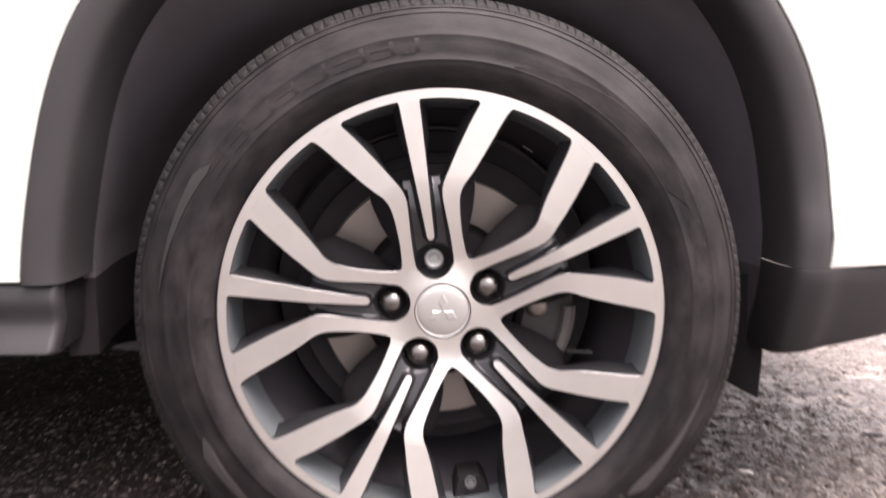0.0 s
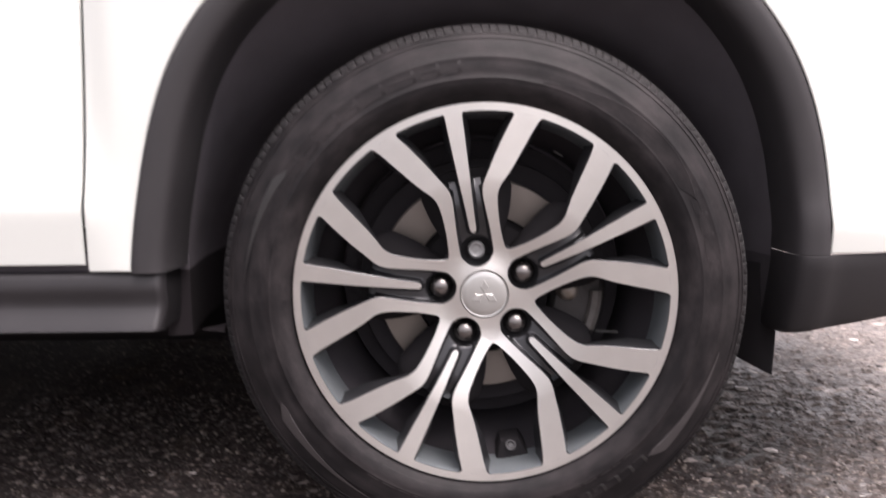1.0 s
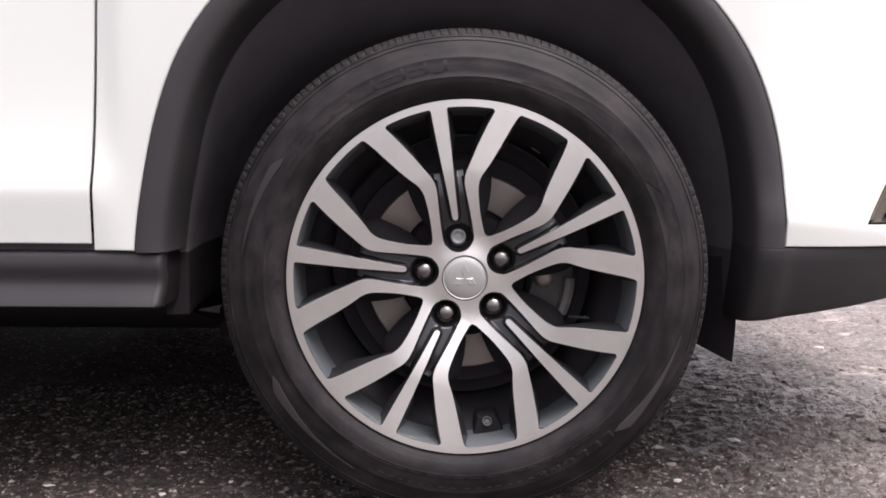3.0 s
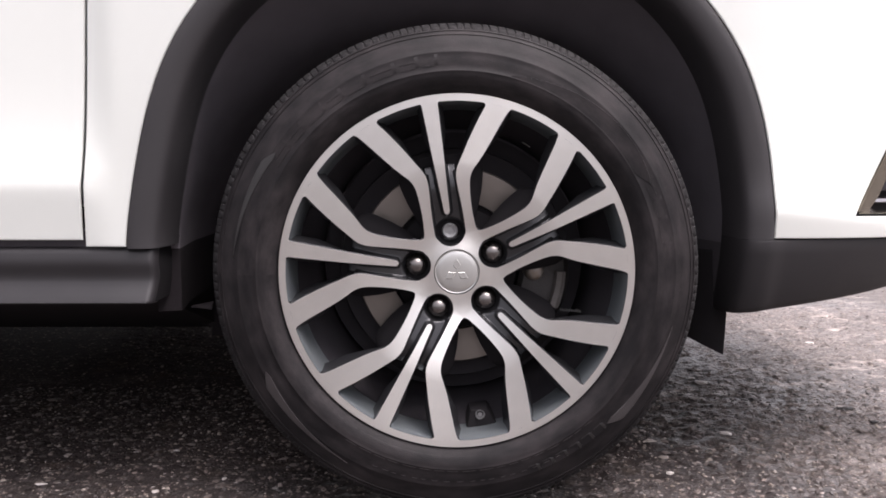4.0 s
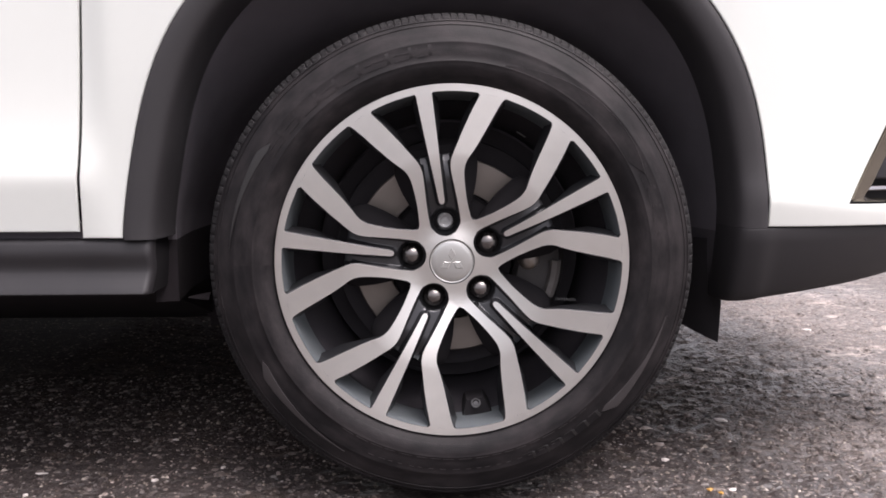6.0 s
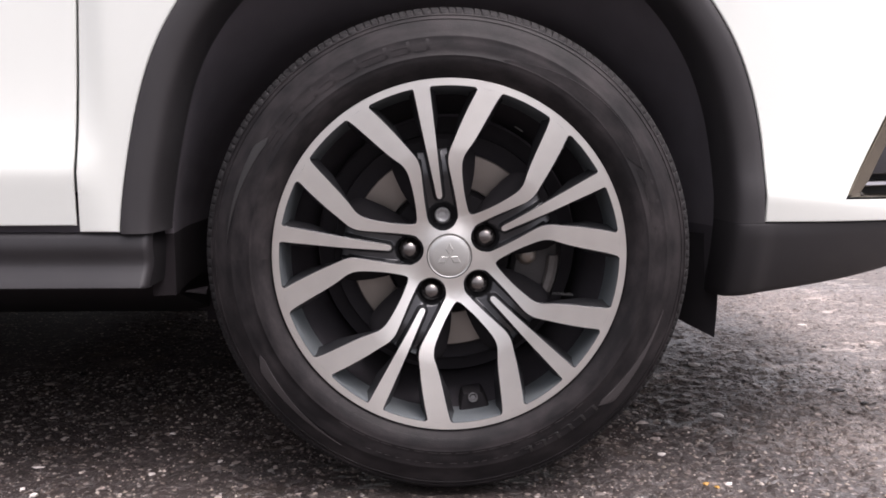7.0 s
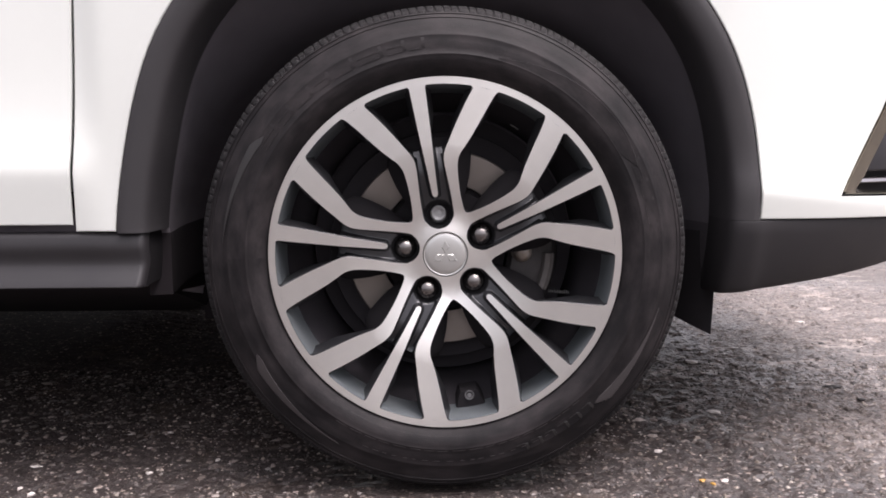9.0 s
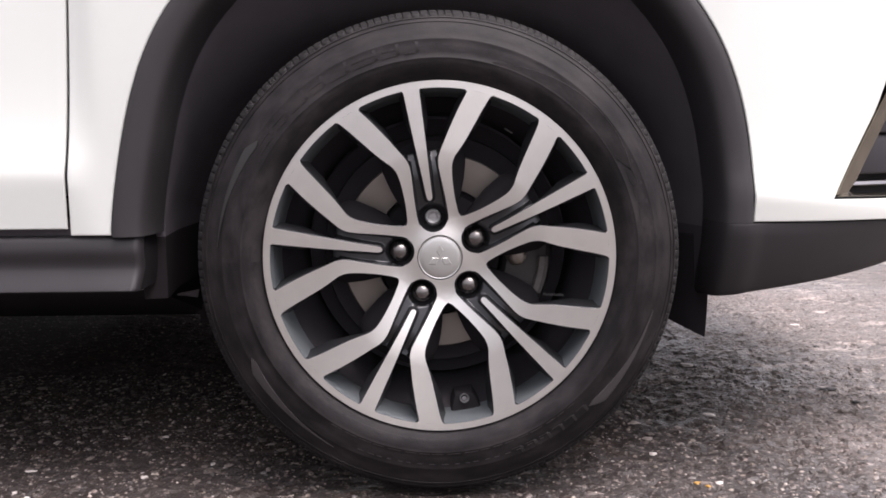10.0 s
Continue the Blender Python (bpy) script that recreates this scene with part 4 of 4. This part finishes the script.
def build_hub():
    bm = bmesh.new()
    rows = []
    for i in range(360):
        d = i + AXIS
        t = (i + 36) % 72 - 36
        a = radians(abs(t))
        if abs(t) < 21.2:
            r = 0.0572 * math.cos(a) - math.sqrt(max(0, 0.0207 ** 2 - (0.0572 * math.sin(a)) ** 2))
        else:
            p, q = Vector((0.0497, 0.0193)), Vector((0.0535, 0.0389))
            e, way = q - p, Vector((math.cos(a), math.sin(a)))
            r = (p.x * e.y - p.y * e.x) / (way.x * e.y - way.y * e.x)
        c, s = math.cos(radians(d)), math.sin(radians(d))
        row = []
        for k in range(5):
            q = 0.0318 + (r - 0.0318) * k / 4
            row.append((q * c, dish(q), q * s))
        row.append((r * c, dish(r) + 0.016, r * s))
        rows.append(row)
    vs = quads(bm, rows, close_u=True)
    bm.faces.ensure_lookup_table()
    for i, f in enumerate(bm.faces):
        if i % 5 == 4:
            f.material_index = 1
    return bm


part("hub_face", build_hub(), [ALLOY, DARK], wheel, "bright machined hub face", sharp=40)


def build_web():
    """The thick back of a spoke group, near-black as unlit depth, wider than the arms that run over it, on both sides
    of the axis.
    """
    bm = bmesh.new()
    rows = []
    for r, half in ((0.050, 30.0), (0.075, 29.3), (0.095, 28.8), (0.115, 27.4), (0.130, 26.0), (0.143, 24.8), (0.154, 22.5), (0.163, 18.0)):
        rows.append([(r * math.cos(radians(half * k / 12)), 0.058 - 0.016 * (1 - (k / 12) ** 4), r * math.sin(radians(half * k / 12))) for k in range(-12, 13)])
    front = quads(bm, rows)
    back = quads(bm, [[(p[0], 0.066, p[2]) for p in r] for r in rows])
    for f, g in ((front, back), (list(zip(*front)), list(zip(*back)))):
        for a, c in ((f[0], g[0]), (f[-1], g[-1])):
            for j in range(len(a) - 1):
                bm.faces.new([a[j], a[j + 1], c[j + 1], c[j]])
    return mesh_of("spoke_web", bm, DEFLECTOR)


web = build_web()
part("hub_core", lathe([(0.0, 0.052), (0.034, 0.052), (0.060, 0.056), (0.066, 0.062), (0.066, 0.078), (0.0, 0.078)], 48), DARK, wheel)


def build_nut():
    bm = bmesh.new()
    rows = []
    for r, y, hexed in ((0.0, 0.0, 0), (0.0018, 0.0002, 0), (0.0036, 0.0010, 0), (0.0054, 0.0023, 0), (0.0070, 0.0042, 0), (0.0082, 0.0064, 0), (0.0090, 0.0088, 0), (0.0094, 0.0108, 0.3), (0.0108, 0.0116, 1), (0.0118, 0.0128, 1), (0.0119, 0.030, 1)):
        rows.append([])
        for i in range(48):
            a = 2 * math.pi * i / 48
            flat = 1 / math.cos((a + math.pi / 6) % (math.pi / 3) - math.pi / 6) * 0.93
            k = r * (1 + hexed * (flat - 1))
            rows[-1].append((k * math.cos(a), y, k * math.sin(a)))
    quads(bm, rows, close_v=True)
    bmesh.ops.remove_doubles(bm, verts=bm.verts[:], dist=1e-6)
    return mesh_of("lug_nut", bm, NUT, sharp=40)


def build_lock_nut():
    bm = lathe([(0.0, 0.0025), (0.0045, 0.0022), (0.0055, 0.0008), (0.0078, 0.0), (0.0090, 0.0008), (0.0095, 0.003), (0.0095, 0.03)], 48)
    return mesh_of("locking_nut", bm, LOCK, sharp=40)


nut_mesh = build_nut()
for k in range(5):
    turn = -(AXIS + 72 * k)
    for name, data, label in (("arm", arm, ""), ("arm", arm_other, ""), ("thin_spoke", thin, ""), ("pocket", pocket, "dark painted pocket"), ("spoke_web", web, "")):
        ob = part(name, data, None, wheel, label)
        ob.matrix_basis = pose(0, 0, 0, 0, turn, 0)
    a = radians(AXIS + 72 * k)
    data = build_lock_nut() if k == 0 else nut_mesh
    ob = part("lug_nut", data, None, wheel, "flat-faced locking nut" if k == 0 else "domed smoked chrome nut")
    ob.location = (0.0572 * math.cos(a), 0.0250 if k else 0.036, 0.0572 * math.sin(a))
    ob.rotation_euler = (0, 0.35 * k, 0)
    ob.scale = (1.72, 1.55, 1.72) if k else (1.16, 1.0, 1.16)

cap = part("centre_cap", lathe([(0.0000, 0.0233), (0.0120, 0.0234), (0.0220, 0.0242), (0.0275, 0.0254), (0.0290, 0.0262), (0.0296, 0.0258), (0.0306, 0.0256), (0.0313, 0.0264), (0.0316, 0.0288), (0.0316, 0.0368)], 96),
           CAP, wheel, "round satin silver centre cap")
for k in range(3):
    bm = bmesh.new()
    pts = [(0.0, 0.0009), (0.0064, 0.0098), (0.0, 0.0188), (-0.0064, 0.0098)]
    low = [bm.verts.new((x, 0.0240, z)) for x, z in pts]
    up = [bm.verts.new((x * 0.74, 0.0226, 0.0098 + (z - 0.0098) * 0.84)) for x, z in pts]
    bm.faces.new(up)
    for i in range(4):
        bm.faces.new([low[i], low[(i + 1) % 4], up[(i + 1) % 4], up[i]])
    ob = part("badge_shape", bm, CAP, wheel, smooth=False)
    ob.matrix_basis = pose(0, 0, 0, 0, 120 * k, 0)


def build_valve():
    a = radians(279.2)
    r = 0.2125
    stem = lathe([(0.0, -0.0120), (0.0030, -0.0122), (0.0040, -0.0112), (0.0048, -0.0112), (0.0055, -0.0134), (0.0064, -0.0134), (0.0071, -0.0122), (0.0071, 0.0), (0.0070, 0.001), (0.0070, 0.006), (0.0080, 0.008), (0.0082, 0.03)], 20)
    ob = part("valve_stem", stem, VALVE, wheel, "black rubber tyre valve")
    ob.location = (r * math.cos(a), 0.045, r * math.sin(a))
    ob.rotation_euler = (radians(-14), 0, 0)
    bm = bmesh.new()
    rows = [[(w * k, y, z * k) for w, z in ((-0.023, -0.016), (-0.015, 0.006), (-0.012, 0.010), (0.012, 0.010), (0.015, 0.006), (0.023, -0.016))] for y, k in ((0.030, 0.9), (0.033, 1.0), (0.07, 1.05))]
    vs = quads(bm, rows, close_v=True)
    bm.faces.new(vs[0])
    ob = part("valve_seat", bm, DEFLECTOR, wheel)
    ob.matrix_basis = pose(r * math.cos(a), 0.004, r * math.sin(a), 0, -9, 0)
    bm = bmesh.new()
    box(bm, -0.007, 0.007, -0.0015, 0.0015, -0.001, 0.001, 0.0004)
    ob = part("balance_weight", bm, PALE, wheel, "small pale balance weight")
    b = radians(59.7)
    ob.matrix_basis = pose(0.206 * math.cos(b), 0.10, 0.206 * math.sin(b), 0, 90 - 58, 0)


build_valve()

# ---- tyre ----
TYRE = [(0.2400, 0.0100), (0.2425, 0.0062), (0.2450, 0.0034), (0.2490, -0.0006), (0.2540, -0.0045), (0.2590, -0.0076), (0.2640, -0.0096), (0.2680, -0.0104), (0.2712, -0.0104), (0.2718, -0.0107),
        (0.2726, -0.0106), (0.2732, -0.0100), (0.2800, -0.0094), (0.2900, -0.0080), (0.2962, -0.0062), (0.2970, -0.0063), (0.2984, -0.0057), (0.2992, -0.0051),
        (0.3060, -0.0026), (0.3140, 0.0012), (0.3205, 0.0046), (0.3211, 0.0040), (0.3223, 0.0047),
        (0.3228, 0.0062), (0.3262, 0.0080), (0.3267, 0.0073), (0.3279, 0.0080), (0.3285, 0.0098), (0.3325, 0.0140), (0.3375, 0.0270), (0.3403, 0.0420), (0.3412, 0.0900), (0.3410, 0.1600),
        (0.3360, 0.1950), (0.3180, 0.2100), (0.2900, 0.2160), (0.2600, 0.2100), (0.2420, 0.1960)]


def squash(x, y, z):
    """The tyre's flat on the ground, and the bulge beside it."""
    floor = -HUB + 0.0012
    if z < floor + 0.03:
        k = (floor + 0.03 - z) / 0.03
        y = y - 0.007 * k * (1 if y < 0.1 else -1) * min(1, max(0, (abs(y - 0.1) - 0.05) / 0.05))
        z = max(z, floor) if z < floor else z
    return x, y, z


bm = lathe(TYRE, 240)
for v in bm.verts:
    v.co = squash(*v.co)
part("tyre", bm, RUBBER, wheel, "black radial road tyre with moulded sidewall", sharp=50)


def ring_bar(r0, r1, d0, d1, rise, profile_y):
    """A raised bar on the sidewall between two radii and two angles."""
    bm = bmesh.new()
    steps = max(2, int((d1 - d0) / 2.0) + 1)
    rows = []
    for i in range(steps + 1):
        a = radians(d0 + (d1 - d0) * i / steps)
        row = []
        for s, up in ((0, -0.0006), (0.12, 1), (0.5, 1), (0.88, 1), (1, -0.0006)):
            r = r0 + (r1 - r0) * s
            y = profile_y(r) - (rise if up == 1 else 0) + 0.0004
            row.append(squash(r * math.cos(a), y, r * math.sin(a)))
        rows.append(row)
    vs = quads(bm, rows)
    bm.faces.new(vs[0])
    bm.faces.new(vs[-1])
    return bm


def sidewall(r):
    for (a, ya), (c, yc) in zip(TYRE, TYRE[1:]):
        if a <= r <= c:
            return ya + (yc - ya) * (r - a) / (c - a)
    return 0.0


def merge(bms):
    out = bmesh.new()
    for b in bms:
        data = bpy.data.meshes.new("piece")
        b.to_mesh(data)
        b.free()
        out.from_mesh(data)
        bpy.data.meshes.remove(data)
    return out


# moulded bars in place of the tyre's lettering
for d0, widths, rise in ((150, (7, 5, 6, 5, 6, 7, 5, 4), 0.0008), (40, (5, 6, 5, 4, 6), 0.0006)):
    d = d0
    for w in widths:
        d -= w + 1.2
        strokes = [ring_bar(0.2790, 0.2960, d, d + 0.9, rise, sidewall), ring_bar(0.2790, 0.2812, d + 0.9, d + w, rise, sidewall)]
        if w % 2:
            strokes.append(ring_bar(0.2870, 0.2890, d + 0.9, d + w, rise, sidewall))
        part("moulded_bar", merge(strokes), RUBBER, wheel)
for k in range(6):
    d = 313.5 - 4.2 * k
    strokes = [ring_bar(0.2856 + 0.0012 * j, 0.2985 - 0.001 * j, d + 0.42 * j, d + 0.42 * j + 0.42, 0.0010, sidewall) for j in range(2)]
    strokes.append(ring_bar(0.2860, 0.2874, d - 2.4, d, 0.0006, sidewall))
    part("moulded_bar", merge(strokes), LETTER, wheel)
rnd = random.Random(11)
for d0, d1, r in ((228, 285, 0.2535), (60, 118, 0.2505), (300, 330, 0.2535)):
    bms, d = [], d0
    while d < d1:
        w = rnd.uniform(0.5, 1.3)
        bms.append(ring_bar(r, r + 0.0052, d, d + w, 0.0005, sidewall))
        d += w + rnd.choice((0.25, 0.25, 0.3, 1.2))
    tagged(part("moulded_small_print", merge(bms), RUBBER, wheel), kind="stuff")
# broken moulding lines round the lower sidewall, coloured pale as caught light
for r, d0, d1, long, gap in ((0.2740, 236, 312, 3.4, 0.9), (0.2895, 246, 300, 1.6, 1.4)):
    bms, d = [], d0
    while d < d1:
        w = long * rnd.uniform(0.7, 1.2)
        bms.append(ring_bar(r, r + 0.0010, d, d + w, 0.0007, sidewall))
        d += w + gap * rnd.uniform(0.7, 1.6)
    tagged(part("moulding_line", merge(bms), BAND, wheel), kind="stuff")


def build_crescent():
    """A flat sunken-looking panel above the lettering's end, standing proud at its outer edge."""
    bm = bmesh.new()
    rows = []
    for i in range(41):
        t = i / 40
        d = 25 + 50 * t
        outer = 0.2752 + 0.0205 * math.sin(math.pi * min(1, 0.12 + 0.88 * t) ** 0.75)
        lean = 5 * (1 - min(1, t * 6))
        row = []
        for q, y in ((0.0, -0.0090), (0.02, -0.0100), (0.5, -0.0098), (0.96, -0.0094), (1.0, None)):
            r = 0.2738 + (outer - 0.2738) * q
            a = radians(d + lean * (1 - q))
            row.append((r * math.cos(a), min(y, sidewall(r) - 0.0004) if y else sidewall(r) + 0.0005, r * math.sin(a)))
        rows.append(row)
    vs = quads(bm, rows)
    bm.faces.new(vs[0])
    bm.faces.new(vs[-1])
    part("flat_crescent", bm, RUBBER, wheel)


build_crescent()
# smooth raised bands low on the sidewall; the lower two carry painted sheen
for d0, d1, wide in ((317, 346, 0.0165), (209, 240, 0.0150), (148, 176, 0.0130)):
    bm = bmesh.new()
    rows = []
    for i in range(41):
        t = i / 40
        w = wide * (1 - t) ** 1.2 * min(1, 0.15 + t * 9) + 0.0008
        r0 = 0.2905 + 0.0135 * t
        lean = 2.2 * (1 - min(1, t * 5))
        row = []
        for q, up in ((0, -0.0004), (0.06, 0.0008), (0.5, 0.0011), (0.94, 0.0008), (1, -0.0004)):
            r = r0 + w * q
            a = radians(d0 + (d1 - d0) * t - lean * q)
            row.append(squash(r * math.cos(a), sidewall(r) - up, r * math.sin(a)))
        rows.append(row)
    vs = quads(bm, rows)
    bm.faces.new(vs[0])
    bm.faces.new(vs[-1])
    part("raised_band", bm, BAND if d0 > 200 else LETTER, wheel, "smooth crescent rib on the sidewall")


def tread_block(wide, long):
    """A shoulder block of the tread with worn edges, at angle 0."""
    bm = bmesh.new()
    prof = [(0.3286, 0.0098), (0.3314, 0.0110), (0.3350, 0.0155), (0.3390, 0.0270), (0.3424, 0.0420), (0.3432, long)]
    rows = []
    for s, cut in ((-0.5, 0.0009), (-0.42, 0), (0.0, 0.0002), (0.42, 0), (0.5, 0.0009)):
        a = radians(wide * s)
        row = [((r - cut) * math.cos(a + 0.15 * max(0, y - 0.02)), y + cut * 0.3, (r - cut) * math.sin(a + 0.15 * max(0, y - 0.02))) for r, y in prof]
        row += [((r - 0.006) * math.cos(a), y, (r - 0.006) * math.sin(a)) for r, y in (prof[-1], prof[2])]
        rows.append(row)
    vs = quads(bm, rows, close_v=True)
    bm.faces.new(vs[0])
    bm.faces.new(vs[-1])
    return mesh_of("tread_block", bm, TREAD, sharp=40)


WIDTHS = (1.4, 1.75, 2.3)
blocks = [tread_block(w, 0.062) for w in WIDTHS]
rnd = random.Random(2)
d = -90 + 8.0
while d < 270 - 8.0:
    k = rnd.choice((0, 1, 1, 2))
    w = WIDTHS[k]
    ob = part("tread_block", blocks[k], None, wheel)
    ob.matrix_basis = pose(0, 0, 0, 0, -(d + w / 2), 0)
    d += w + 0.28
# ribs across the middle of the tread
for y0, y1 in ((0.068, 0.096), (0.102, 0.130), (0.136, 0.180)):
    bm = lathe([(0.3420, y0), (0.3462, y0 + 0.002), (0.3468, (y0 + y1) / 2), (0.3462, y1 - 0.002), (0.3420, y1)], 200)
    for v in bm.verts:
        v.co = squash(*v.co)
    part("tread_rib", bm, TREAD, wheel)
